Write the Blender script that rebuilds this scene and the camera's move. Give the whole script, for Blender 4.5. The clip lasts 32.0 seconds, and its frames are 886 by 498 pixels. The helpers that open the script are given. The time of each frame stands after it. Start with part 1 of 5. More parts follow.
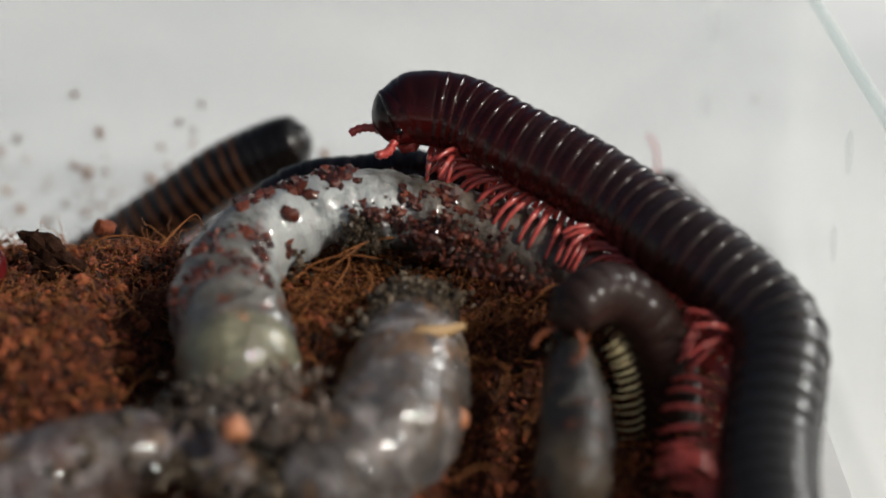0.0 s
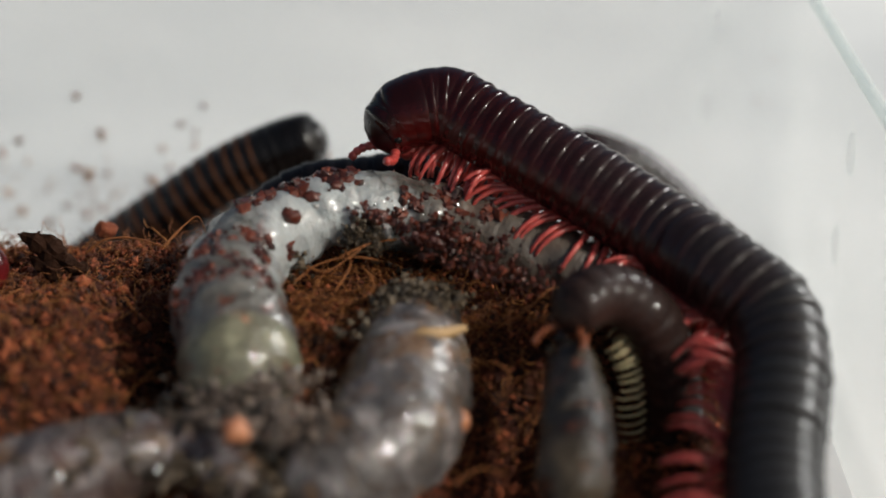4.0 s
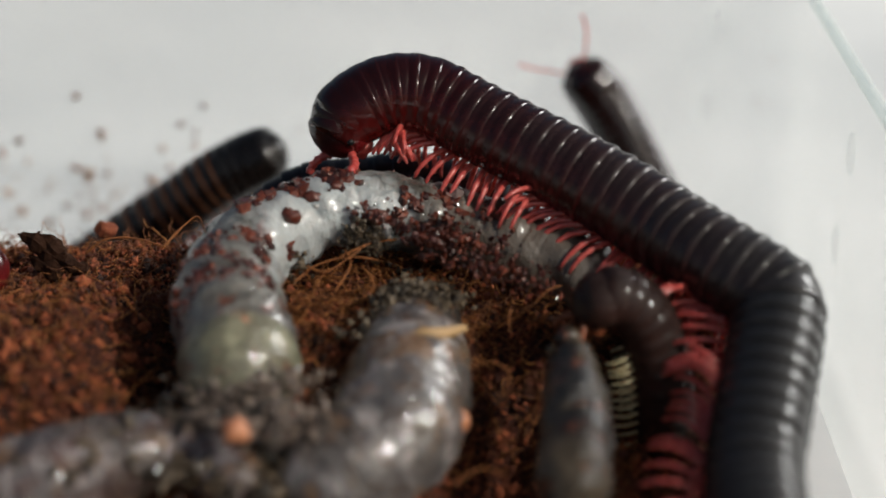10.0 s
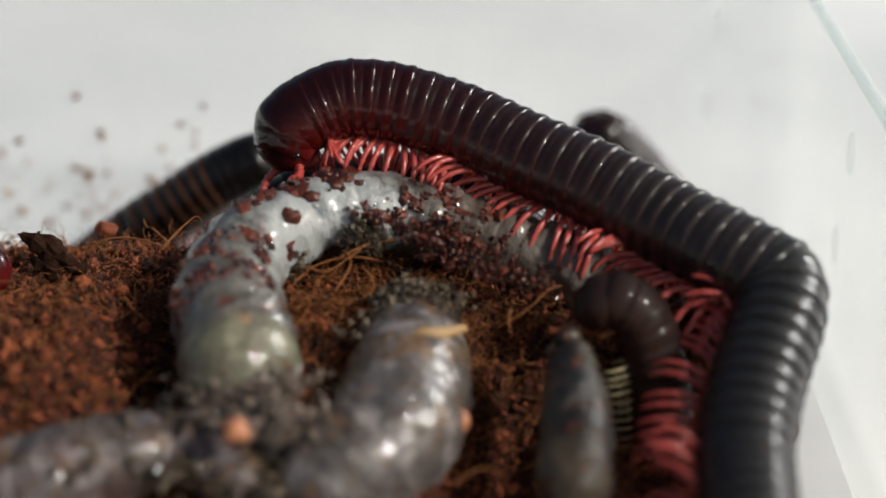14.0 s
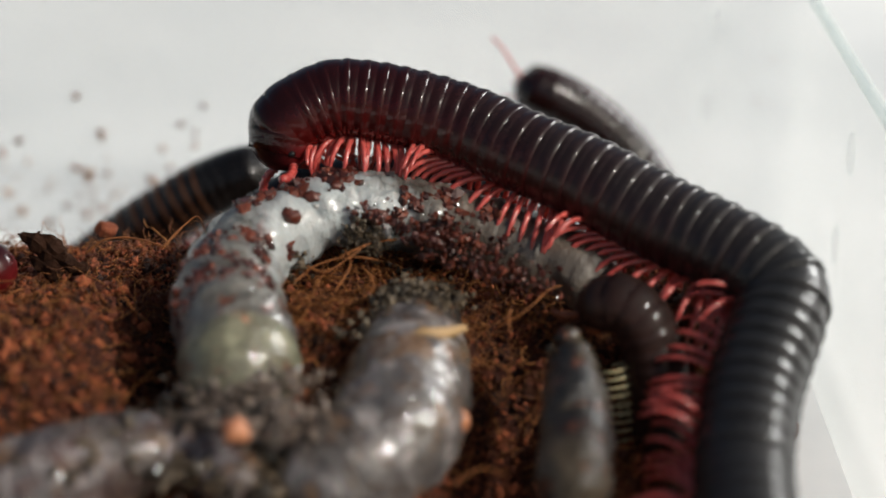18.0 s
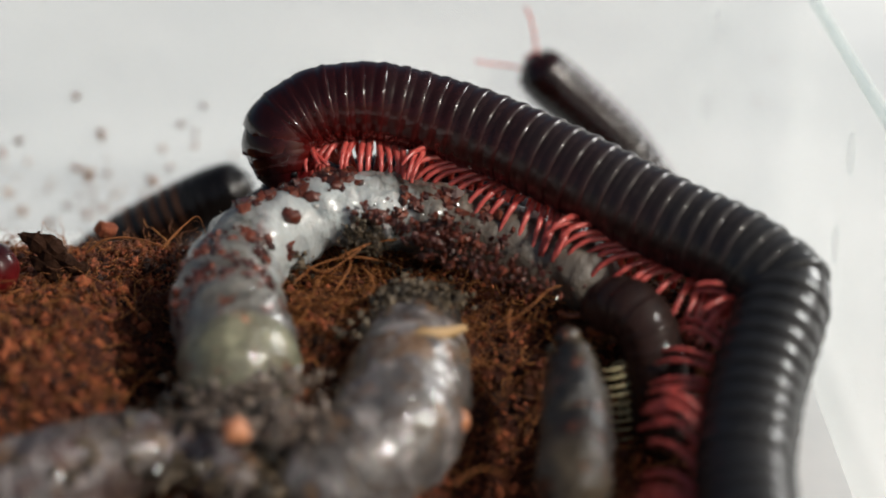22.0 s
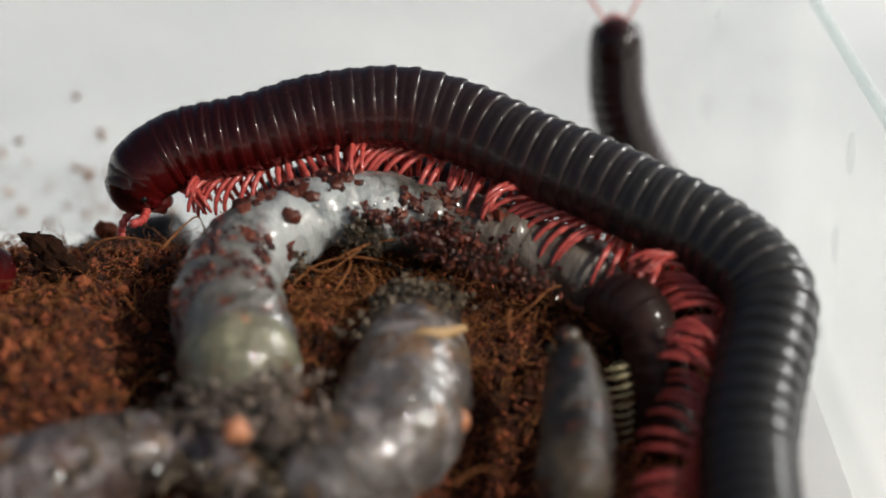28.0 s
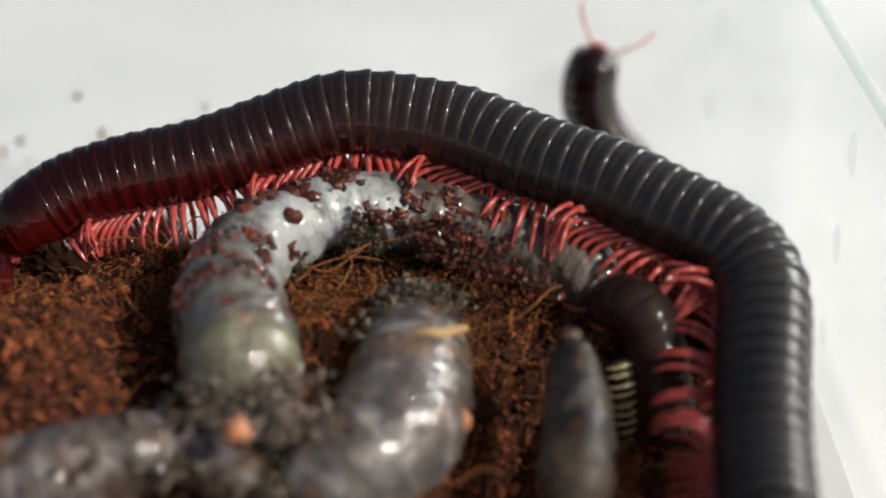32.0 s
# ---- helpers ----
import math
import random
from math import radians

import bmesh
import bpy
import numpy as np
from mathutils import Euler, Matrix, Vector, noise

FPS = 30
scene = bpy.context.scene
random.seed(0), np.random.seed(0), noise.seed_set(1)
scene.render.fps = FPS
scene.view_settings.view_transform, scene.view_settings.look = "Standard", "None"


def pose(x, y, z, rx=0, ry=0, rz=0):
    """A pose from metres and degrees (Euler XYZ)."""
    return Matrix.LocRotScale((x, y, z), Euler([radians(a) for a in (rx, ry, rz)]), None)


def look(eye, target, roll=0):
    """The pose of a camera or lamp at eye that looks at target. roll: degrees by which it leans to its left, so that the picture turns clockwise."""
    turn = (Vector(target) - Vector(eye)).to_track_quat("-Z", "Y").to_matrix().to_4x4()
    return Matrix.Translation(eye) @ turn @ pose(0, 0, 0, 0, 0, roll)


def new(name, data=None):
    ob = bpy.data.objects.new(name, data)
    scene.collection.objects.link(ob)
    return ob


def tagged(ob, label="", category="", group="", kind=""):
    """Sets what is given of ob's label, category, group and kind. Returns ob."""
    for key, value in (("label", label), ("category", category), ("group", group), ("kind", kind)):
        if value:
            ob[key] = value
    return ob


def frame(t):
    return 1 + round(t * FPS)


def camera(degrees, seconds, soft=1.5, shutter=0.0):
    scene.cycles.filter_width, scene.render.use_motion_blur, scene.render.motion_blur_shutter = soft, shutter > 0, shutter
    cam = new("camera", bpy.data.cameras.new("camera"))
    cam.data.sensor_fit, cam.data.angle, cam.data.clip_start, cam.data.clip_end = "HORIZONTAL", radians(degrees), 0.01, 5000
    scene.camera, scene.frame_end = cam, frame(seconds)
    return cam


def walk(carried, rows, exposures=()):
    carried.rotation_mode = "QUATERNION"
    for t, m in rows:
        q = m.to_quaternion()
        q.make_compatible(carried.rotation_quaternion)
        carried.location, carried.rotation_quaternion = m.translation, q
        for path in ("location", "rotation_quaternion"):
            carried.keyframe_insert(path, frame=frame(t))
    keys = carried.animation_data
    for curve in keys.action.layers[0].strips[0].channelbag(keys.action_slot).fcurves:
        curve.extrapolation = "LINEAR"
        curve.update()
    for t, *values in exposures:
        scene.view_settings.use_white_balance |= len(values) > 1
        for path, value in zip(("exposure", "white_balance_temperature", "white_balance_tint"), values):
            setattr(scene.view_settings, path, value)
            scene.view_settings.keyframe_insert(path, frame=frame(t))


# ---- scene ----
EYE = (0.0, -0.2719, 0.1568)
cam = camera(27.0, 32.0, soft=1.8)
cam.data.dof.use_dof = True
cam.data.dof.focus_distance = 0.302
cam.data.dof.aperture_fstop = 6.8
cam.data.dof.aperture_blades = 0


def aim(tilt, turn):
    return pose(*EYE, 65.0 + tilt, 0, turn)


walk(cam, [(0.0, aim(-0.06, -0.05)), (2.0, aim(-0.06, -0.05)), (2.4, aim(0, 0)), (16.0, aim(0, 0)),
           (31.6, aim(0, 0)), (32.0, aim(0, 0.05))],
     exposures=[(0.0, -0.21, 6610, 8), (9.0, -0.17, 6610, 8), (18.0, 0.04, 6610, 8), (25.0, -0.02, 6610, 8), (30.2, -0.03, 6610, 8), (31.0, 0.12, 6610, 8), (32.0, 0.14, 6610, 8)])

# ---- light: soft daylight, open sky, and an added area lamp at the right ----
world = bpy.data.worlds.new("sky")
scene.world = world
world.use_nodes = True
wn = world.node_tree
sky = wn.nodes.new("ShaderNodeTexSky")
sky.sky_type = "NISHITA"
sky.sun_disc = False
sky.sun_elevation = radians(36)
sky.sun_rotation = radians(122)
sky.dust_density = 4.0
bg = wn.nodes["Background"]
bg.inputs["Strength"].default_value = 0.054
wn.links.new(sky.outputs["Color"], bg.inputs["Color"])

sun = new("sun", bpy.data.lights.new("sun", "SUN"))
sun.data.energy = 2.75
sun.data.angle = radians(6.5)
sun.data.color = (1.0, 0.96, 0.9)
sun.matrix_world = look((0.68, -0.40, 0.58), (0, 0, 0))
# added area lamp: right-hand glints and a brighter background; no real opening is built
side_lamp = new("side_light", bpy.data.lights.new("side_light", "AREA"))
side_lamp.data.shape, side_lamp.data.size, side_lamp.data.size_y = "RECTANGLE", 0.49, 0.49
side_lamp.data.energy = 21.0
side_lamp.matrix_world = look((1.24, 0.84, 0.60), (0, 0, 0.03))


# ---- materials ----
def material(name, color, rough=0.5, metallic=0.0, coat=0.0, sss=0.0):
    m = bpy.data.materials.new(name)
    m.use_nodes = True
    b = m.node_tree.nodes["Principled BSDF"]
    b.inputs["Base Color"].default_value = (*color, 1)
    b.inputs["Roughness"].default_value = rough
    b.inputs["Metallic"].default_value = metallic
    b.inputs["Coat Weight"].default_value = coat
    b.inputs["Specular IOR Level"].default_value = 0.4
    b.inputs["Coat Roughness"].default_value = 0.08
    if sss:
        b.inputs["Subsurface Weight"].default_value = sss
        b.inputs["Subsurface Radius"].default_value = (0.004, 0.002, 0.0015)
        b.inputs["Subsurface Scale"].default_value = 1.0
    return m, m.node_tree, b


def node(tree, kind, **inputs):
    n = tree.nodes.new(kind)
    for k, v in inputs.items():
        n.inputs[k.replace("_", " ")].default_value = v
    return n


def coords(tree):
    return tree.nodes.new("ShaderNodeTexCoord").outputs["Object"]


def noise_tex(tree, scale, detail=4.0, rough=0.55):
    n = node(tree, "ShaderNodeTexNoise", Scale=scale, Detail=detail, Roughness=rough)
    tree.links.new(coords(tree), n.inputs["Vector"])
    return n.outputs["Fac"]


def ramp(tree, fac, *stops):
    r = tree.nodes.new("ShaderNodeValToRGB")
    el = r.color_ramp.elements
    while len(el) < len(stops):
        el.new(0.5)
    for e, (p, c) in zip(el, stops):
        e.position = p
        e.color = (*c, 1)
    tree.links.new(fac, r.inputs["Fac"])
    return r.outputs["Color"]


def mix(tree, fac, a, b):
    m = tree.nodes.new("ShaderNodeMix")
    m.data_type = "RGBA"
    for sock, v in ((m.inputs[0], fac), (m.inputs[6], a), (m.inputs[7], b)):
        if isinstance(v, (int, float)):
            sock.default_value = v
        elif isinstance(v, tuple):
            sock.default_value = (*v, 1)
        else:
            tree.links.new(v, sock)
    return m.outputs[2]


def node_out(tree, n, lo=0.016, hi=0.021):
    """A node's value as a share between two limits."""
    r = node(tree, "ShaderNodeMapRange", From_Min=lo, From_Max=hi)
    tree.links.new(n.outputs[0], r.inputs["Value"])
    return r.outputs["Result"]


def bump(tree, bsdf, fac, strength, distance):
    n = node(tree, "ShaderNodeBump", Strength=strength, Distance=distance)
    tree.links.new(fac, n.inputs["Height"])
    tree.links.new(n.outputs["Normal"], bsdf.inputs["Normal"])
    return n


def shell_material(name, back, flank, rough, gloss=0.3):
    """Glossy millipede armour: dark back, redder low flanks, fine scratches round each ring."""
    m, t, b = material(name, back, rough, coat=gloss)
    b.inputs["Coat Roughness"].default_value = 0.06
    b.inputs["Specular IOR Level"].default_value = 0.2
    sep = t.nodes.new("ShaderNodeSeparateXYZ")
    t.links.new(coords(t), sep.inputs[0])
    rng = node(t, "ShaderNodeMapRange", From_Min=0.0045, From_Max=-0.006)
    t.links.new(sep.outputs["Z"], rng.inputs["Value"])
    col = mix(t, rng.outputs["Result"], back, flank)
    stain = ramp(t, noise_tex(t, 260, 5), (0.35, (0.55, 0.5, 0.5)), (0.7, (1.15, 1.1, 1.1)))
    mul = t.nodes.new("ShaderNodeMix")
    mul.data_type, mul.blend_type = "RGBA", "MULTIPLY"
    mul.inputs[0].default_value = 1.0
    t.links.new(col, mul.inputs[6])
    t.links.new(stain, mul.inputs[7])
    t.links.new(mul.outputs[2], b.inputs["Base Color"])
    scratch = node(t, "ShaderNodeTexNoise", Scale=1500.0, Detail=3.0)
    t.links.new(coords(t), scratch.inputs["Vector"])
    bump(t, b, scratch.outputs["Fac"], 0.08, 0.0004)
    r = ramp(t, noise_tex(t, 500, 4), (0.3, (rough * 1.15,) * 3), (0.75, (min(1, rough * 2.1),) * 3))
    t.links.new(r, b.inputs["Roughness"])
    return m


SHELL_RED = shell_material("shell_dark_red", (0.020, 0.0035, 0.0045), (0.19, 0.010, 0.011), 0.2)
SHELL_BLACK = shell_material("shell_black", (0.010, 0.008, 0.009), (0.05, 0.006, 0.007), 0.27)
GRADES = 7
SHELLS = []
for g in range(GRADES):
    k = g / (GRADES - 1)
    # rear backs turn grey: part of their sheen is put into the colour
    SHELLS.append(shell_material("shell_grade", tuple(a + (b - a) * k for a, b in zip((0.020, 0.0034, 0.0034), (0.027, 0.0265, 0.026))),
                                 tuple(a + (b - a) * k for a, b in zip((0.115, 0.006, 0.005), (0.018, 0.009, 0.009))), 0.11 + 0.24 * k, 0.4 + 0.15 * k))
SHELL_MAROON = shell_material("shell_maroon", (0.012, 0.0042, 0.0042), (0.05, 0.006, 0.006), 0.16, 0.6)
SHELL_BROWN = shell_material("shell_brown", (0.024, 0.0105, 0.0075), (0.040, 0.015, 0.011), 0.42)
SHELL_BAND = shell_material("shell_banded", (0.009, 0.0085, 0.0085), (0.016, 0.012, 0.010), 0.2)
BAND = shell_material("orange_band", (0.088, 0.035, 0.014), (0.08, 0.032, 0.013), 0.4)
LEG_RED, t_, b_ = material("leg_red", (0.5, 0.05, 0.04), 0.28, coat=0.6, sss=0.25)
t_.links.new(ramp(t_, noise_tex(t_, 900), (0.3, (0.36, 0.034, 0.032)), (0.7, (0.60, 0.115, 0.095))), b_.inputs["Base Color"])
LEG_PALE, t_, b_ = material("leg_pale", (0.40, 0.32, 0.18), 0.35, coat=0.2, sss=0.2)
FEELER, t_, b_ = material("feeler_orange_brown", (0.20, 0.055, 0.020), 0.35, coat=0.3)
LEG_DARK, t_, b_ = material("leg_maroon", (0.25, 0.03, 0.03), 0.35, coat=0.2)
EYE_MAT, t_, b_ = material("eye_black", (0.004, 0.004, 0.004), 0.15)


def worm_material(name, c1, c2, spot, amount, wet=0.9, grime=0.5, blotch=0.0):
    m, t, b = material(name, c1, 0.4, coat=wet, sss=0.15)
    base = ramp(t, noise_tex(t, 210, 6, 0.65), (0.36, c2), (0.5, c1), (0.66, tuple(min(0.7, 2.1 * c) for c in c1)))
    marks = ramp(t, noise_tex(t, 300, 5, 0.65), (0.57 - amount, (0, 0, 0)), (0.63 - amount, (1, 1, 1)))
    veins = ramp(t, noise_tex(t, 90, 5), (0.45, (0, 0, 0)), (0.6, (1, 1, 1)))
    col = mix(t, marks, base, spot)
    col = mix(t, veins, col, mix(t, grime, col, (0.10, 0.07, 0.038)))
    if blotch:
        patch = ramp(t, noise_tex(t, 150, 4, 0.6), (0.42, (0, 0, 0)), (0.52, (blotch,) * 3), (0.70, (blotch,) * 3))
        col = mix(t, patch, col, tuple(0.30 * c for c in c1))
        ochre = ramp(t, noise_tex(t, 118, 5, 0.65), (0.55, (0, 0, 0)), (0.61, (blotch,) * 3))
        col = mix(t, ochre, col, (0.20, 0.105, 0.045))
    t.links.new(col, b.inputs["Base Color"])
    bump(t, b, noise_tex(t, 520, 5, 0.6), 0.7, 0.0009)
    film = node(t, "ShaderNodeBump", Strength=0.5, Distance=0.0011)
    t.links.new(noise_tex(t, 330, 3), film.inputs["Height"])
    t.links.new(film.outputs["Normal"], b.inputs["Coat Normal"])
    b.inputs["Coat Roughness"].default_value = 0.05
    b.inputs["Coat IOR"].default_value = 1.6 if wet > 0.85 else 1.45
    return m


WORM_PALE = worm_material("worm_pale_grey", (0.108, 0.107, 0.100), (0.064, 0.063, 0.060), (0.15, 0.038, 0.022), -0.01, wet=0.8, grime=0.25)
# a milky smear of slime over the top of the arch, its wet shine painted white
t_ = WORM_PALE.node_tree
b_ = t_.nodes["Principled BSDF"]
# brown dirt on the arm below the crawler, with some of the shade painted in
mud_shade = t_.nodes.new("ShaderNodeSeparateXYZ")
t_.links.new(coords(t_), mud_shade.inputs[0])
edge = node(t_, "ShaderNodeMath")
edge.operation = "MULTIPLY_ADD"
t_.links.new(noise_tex(t_, 240, 5, 0.65), edge.inputs[0])
edge.inputs[1].default_value = 0.022
t_.links.new(mud_shade.outputs["X"], edge.inputs[2])
t_.links.new(mix(t_, node_out(t_, edge, 0.004, 0.012), b_.inputs["Base Color"].links[0].from_socket, (0.125, 0.102, 0.082)), b_.inputs["Base Color"])
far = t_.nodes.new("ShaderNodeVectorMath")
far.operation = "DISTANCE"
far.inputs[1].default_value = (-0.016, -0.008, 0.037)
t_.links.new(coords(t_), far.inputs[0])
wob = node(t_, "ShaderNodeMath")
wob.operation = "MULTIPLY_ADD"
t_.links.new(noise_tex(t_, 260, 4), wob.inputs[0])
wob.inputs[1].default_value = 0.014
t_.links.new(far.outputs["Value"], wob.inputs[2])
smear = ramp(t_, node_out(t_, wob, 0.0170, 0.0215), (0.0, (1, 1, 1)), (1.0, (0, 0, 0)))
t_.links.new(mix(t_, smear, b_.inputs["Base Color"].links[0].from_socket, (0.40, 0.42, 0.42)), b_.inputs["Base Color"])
WORM_GREY = worm_material("worm_slate_grey", (0.200, 0.180, 0.174), (0.085, 0.076, 0.080), (0.16, 0.085, 0.040), 0.03, wet=0.95, blotch=0.7)
# dark mud caked on the slate worm's far end, shade painted in with it
t_ = WORM_GREY.node_tree
b_ = t_.nodes["Principled BSDF"]
mud_shade = t_.nodes.new("ShaderNodeSeparateXYZ")
t_.links.new(coords(t_), mud_shade.inputs[0])
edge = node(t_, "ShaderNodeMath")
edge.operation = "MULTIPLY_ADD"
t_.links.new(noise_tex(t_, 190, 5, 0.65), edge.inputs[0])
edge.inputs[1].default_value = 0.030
t_.links.new(mud_shade.outputs["Y"], edge.inputs[2])
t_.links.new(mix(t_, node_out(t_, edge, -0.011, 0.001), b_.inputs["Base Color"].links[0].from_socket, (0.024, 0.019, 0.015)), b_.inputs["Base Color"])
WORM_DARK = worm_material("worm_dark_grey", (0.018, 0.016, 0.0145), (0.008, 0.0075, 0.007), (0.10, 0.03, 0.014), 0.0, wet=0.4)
WORM_MUDDY = worm_material("worm_muddy_grey", (0.170, 0.145, 0.145), (0.062, 0.053, 0.057), (0.12, 0.05, 0.036), 0.06, blotch=0.6)
WORM_BAND = worm_material("worm_cream_band", (0.150, 0.145, 0.098), (0.095, 0.090, 0.062), (0.15, 0.05, 0.03), -0.03, wet=0.6, grime=0.25)

SOIL, t_, b_ = material("coir_soil", (0.09, 0.03, 0.015), 0.85)
t_.links.new(ramp(t_, noise_tex(t_, 180, 6, 0.65), (0.3, (0.012, 0.0045, 0.0024)), (0.5, (0.070, 0.018, 0.008)), (0.72, (0.23, 0.060, 0.024))),
             b_.inputs["Base Color"])
bump(t_, b_, noise_tex(t_, 900, 6, 0.7), 1.0, 0.002)


def island_material(name, lo, mid, hi, rough, coat=0.0, relief=0.6):
    m, t, b = material(name, mid, rough, coat=coat)
    geo = t.nodes.new("ShaderNodeNewGeometry")
    col = ramp(t, geo.outputs["Random Per Island"], (0.0, lo), (0.5, mid), (1.0, hi))
    grain = ramp(t, noise_tex(t, 1400, 4), (0.3, (0.55, 0.5, 0.5)), (0.7, (1.2, 1.15, 1.1)))
    mul = t.nodes.new("ShaderNodeMix")
    mul.data_type, mul.blend_type = "RGBA", "MULTIPLY"
    mul.inputs[0].default_value = 1.0
    t.links.new(col, mul.inputs[6])
    t.links.new(grain, mul.inputs[7])
    t.links.new(mul.outputs[2], b.inputs["Base Color"])
    bump(t, b, noise_tex(t, 2500, 3), relief, 0.0004)
    return m


CRUMB = island_material("soil_crumb", (0.012, 0.004, 0.0022), (0.145, 0.037, 0.015), (0.46, 0.130, 0.052), 0.8)
WET_CRUMB = island_material("wet_crumb", (0.024, 0.005, 0.0035), (0.072, 0.013, 0.0065), (0.18, 0.040, 0.016), 0.5, coat=0.6, relief=0.35)
FIBRE = island_material("coir_fibre", (0.09, 0.028, 0.007), (0.23, 0.078, 0.017), (0.42, 0.175, 0.048), 0.6)
MOSS = island_material("grey_debris", (0.020, 0.015, 0.009), (0.075, 0.056, 0.034), (0.19, 0.15, 0.10), 0.45, coat=0.6)
CLUMP = island_material("wet_clump", (0.03, 0.007, 0.005), (0.085, 0.018, 0.010), (0.17, 0.04, 0.018), 0.4, coat=0.6)
MUD = island_material("wet_mud", (0.030, 0.022, 0.016), (0.15, 0.115, 0.092), (0.34, 0.27, 0.215), 0.35, coat=1.0)
SPECK = island_material("dry_speck", (0.16, 0.09, 0.05), (0.30, 0.17, 0.10), (0.42, 0.30, 0.20), 0.8)
PEBBLE, t_, b_ = material("orange_clay", (0.50, 0.19, 0.09), 0.5, coat=0.2)
t_.links.new(ramp(t_, noise_tex(t_, 400, 5), (0.3, (0.32, 0.10, 0.05)), (0.7, (0.6, 0.27, 0.14))), b_.inputs["Base Color"])
SLIME = island_material("white_slime", (0.42, 0.44, 0.43), (0.52, 0.54, 0.53), (0.62, 0.64, 0.63), 0.18, coat=1.0)
STRAW, t_, b_ = material("straw", (0.42, 0.27, 0.13), 0.5)
BARK, t_, b_ = material("dark_bark", (0.026, 0.011, 0.006), 0.95)
b_.inputs["Specular IOR Level"].default_value = 0.1
bump(t_, b_, noise_tex(t_, 800, 5), 0.8, 0.001)

PLASTIC, t_, b_ = material("frosted_plastic", (0.82, 0.84, 0.83), 0.1)
t_.links.new(ramp(t_, noise_tex(t_, 22, 3), (0.3, (0.76, 0.79, 0.79)), (0.7, (0.85, 0.86, 0.85))), b_.inputs["Base Color"])
milky = t_.nodes.new("ShaderNodeBsdfTranslucent")
milky.inputs["Color"].default_value = (0.9, 0.92, 0.91, 1)
inner = t_.nodes.new("ShaderNodeMixShader")
inner.inputs[0].default_value = 0.45
t_.links.new(b_.outputs[0], inner.inputs[1])
t_.links.new(milky.outputs[0], inner.inputs[2])
clear = t_.nodes.new("ShaderNodeBsdfTransparent")
blend = t_.nodes.new("ShaderNodeMixShader")
haze = ramp(t_, noise_tex(t_, 14, 4), (0.3, (0.14,) * 3), (0.7, (0.26,) * 3))
t_.links.new(haze, blend.inputs[0])
t_.links.new(clear.outputs[0], blend.inputs[1])
t_.links.new(inner.outputs[0], blend.inputs[2])
t_.links.new(blend.outputs[0], t_.nodes["Material Output"].inputs["Surface"])
RIM, t_, b_ = material("rim_plastic", (0.94, 0.96, 0.955), 0.12)
clear = t_.nodes.new("ShaderNodeBsdfTransparent")
clear.inputs["Color"].default_value = (0.965, 1.0, 0.992, 1)
blend = t_.nodes.new("ShaderNodeMixShader")
blend.inputs[0].default_value = 0.25
t_.links.new(clear.outputs[0], blend.inputs[1])
t_.links.new(b_.outputs[0], blend.inputs[2])
t_.links.new(blend.outputs[0], t_.nodes["Material Output"].inputs["Surface"])
TABLE, t_, b_ = material("white_table", (0.8, 0.8, 0.79), 0.4)
t_.links.new(ramp(t_, noise_tex(t_, 9, 4), (0.34, (0.68, 0.70, 0.70)), (0.62, (0.84, 0.85, 0.84))), b_.inputs["Base Color"])
WATER = bpy.data.materials.new("water")
WATER.use_nodes = True
t_ = WATER.node_tree
clear = t_.nodes.new("ShaderNodeBsdfTransparent")
clear.inputs["Color"].default_value = (0.97, 0.98, 0.98, 1)
shine = t_.nodes.new("ShaderNodeBsdfGlossy")
shine.inputs["Roughness"].default_value = 0.02
blend = t_.nodes.new("ShaderNodeMixShader")
t_.links.new(node(t_, "ShaderNodeFresnel", IOR=1.5).outputs[0], blend.inputs[0])
t_.links.new(clear.outputs[0], blend.inputs[1])
t_.links.new(shine.outputs[0], blend.inputs[2])
t_.links.new(blend.outputs[0], t_.nodes["Material Output"].inputs["Surface"])


FLOOR_PLASTIC, t_, b_ = material("milky_plastic", (0.80, 0.82, 0.81), 0.5)
t_.links.new(ramp(t_, noise_tex(t_, 40, 4), (0.3, (0.74, 0.76, 0.76)), (0.7, (0.84, 0.85, 0.84))), b_.inputs["Base Color"])
DROP, t_, b_ = material("wall_drop", (0.96, 0.97, 0.97), 0.06, coat=1.0)
clear = t_.nodes.new("ShaderNodeBsdfTransparent")
clear.inputs["Color"].default_value = (0.99, 0.995, 0.995, 1)
blend = t_.nodes.new("ShaderNodeMixShader")
blend.inputs[0].default_value = 0.06
t_.links.new(clear.outputs[0], blend.inputs[1])
t_.links.new(b_.outputs[0], blend.inputs[2])
t_.links.new(blend.outputs[0], t_.nodes["Material Output"].inputs["Surface"])


# ---- building helpers ----
def mesh_from(name, verts, faces, mat, smooth=True):
    me = bpy.data.meshes.new(name)
    me.from_pydata(verts, [], faces)
    me.update()
    if smooth:
        me.shade_smooth()
    for m in (mat if isinstance(mat, (list, tuple)) else [mat]):
        me.materials.append(m)
    return me


def part(name, me, parent, label="", at=None):
    ob = new(name, me)
    ob.parent = parent
    if at is not None:
        ob.matrix_basis = at
    return tagged(ob, label)


def spline(pts, steps=20):
    """A smooth line through the points, densely sampled."""
    p = [2 * pts[0] - pts[1]] + list(pts) + [2 * pts[-1] - pts[-2]]
    out = []
    for i in range(1, len(p) - 2):
        a, b, c, d = p[i - 1:i + 3]
        for k in range(steps):
            u = k / steps
            out.append(0.5 * (2 * b + (c - a) * u + (2 * a - 5 * b + 4 * c - d) * u * u + (3 * b - a - 3 * c + d) * u ** 3))
    out.append(pts[-1])
    return out


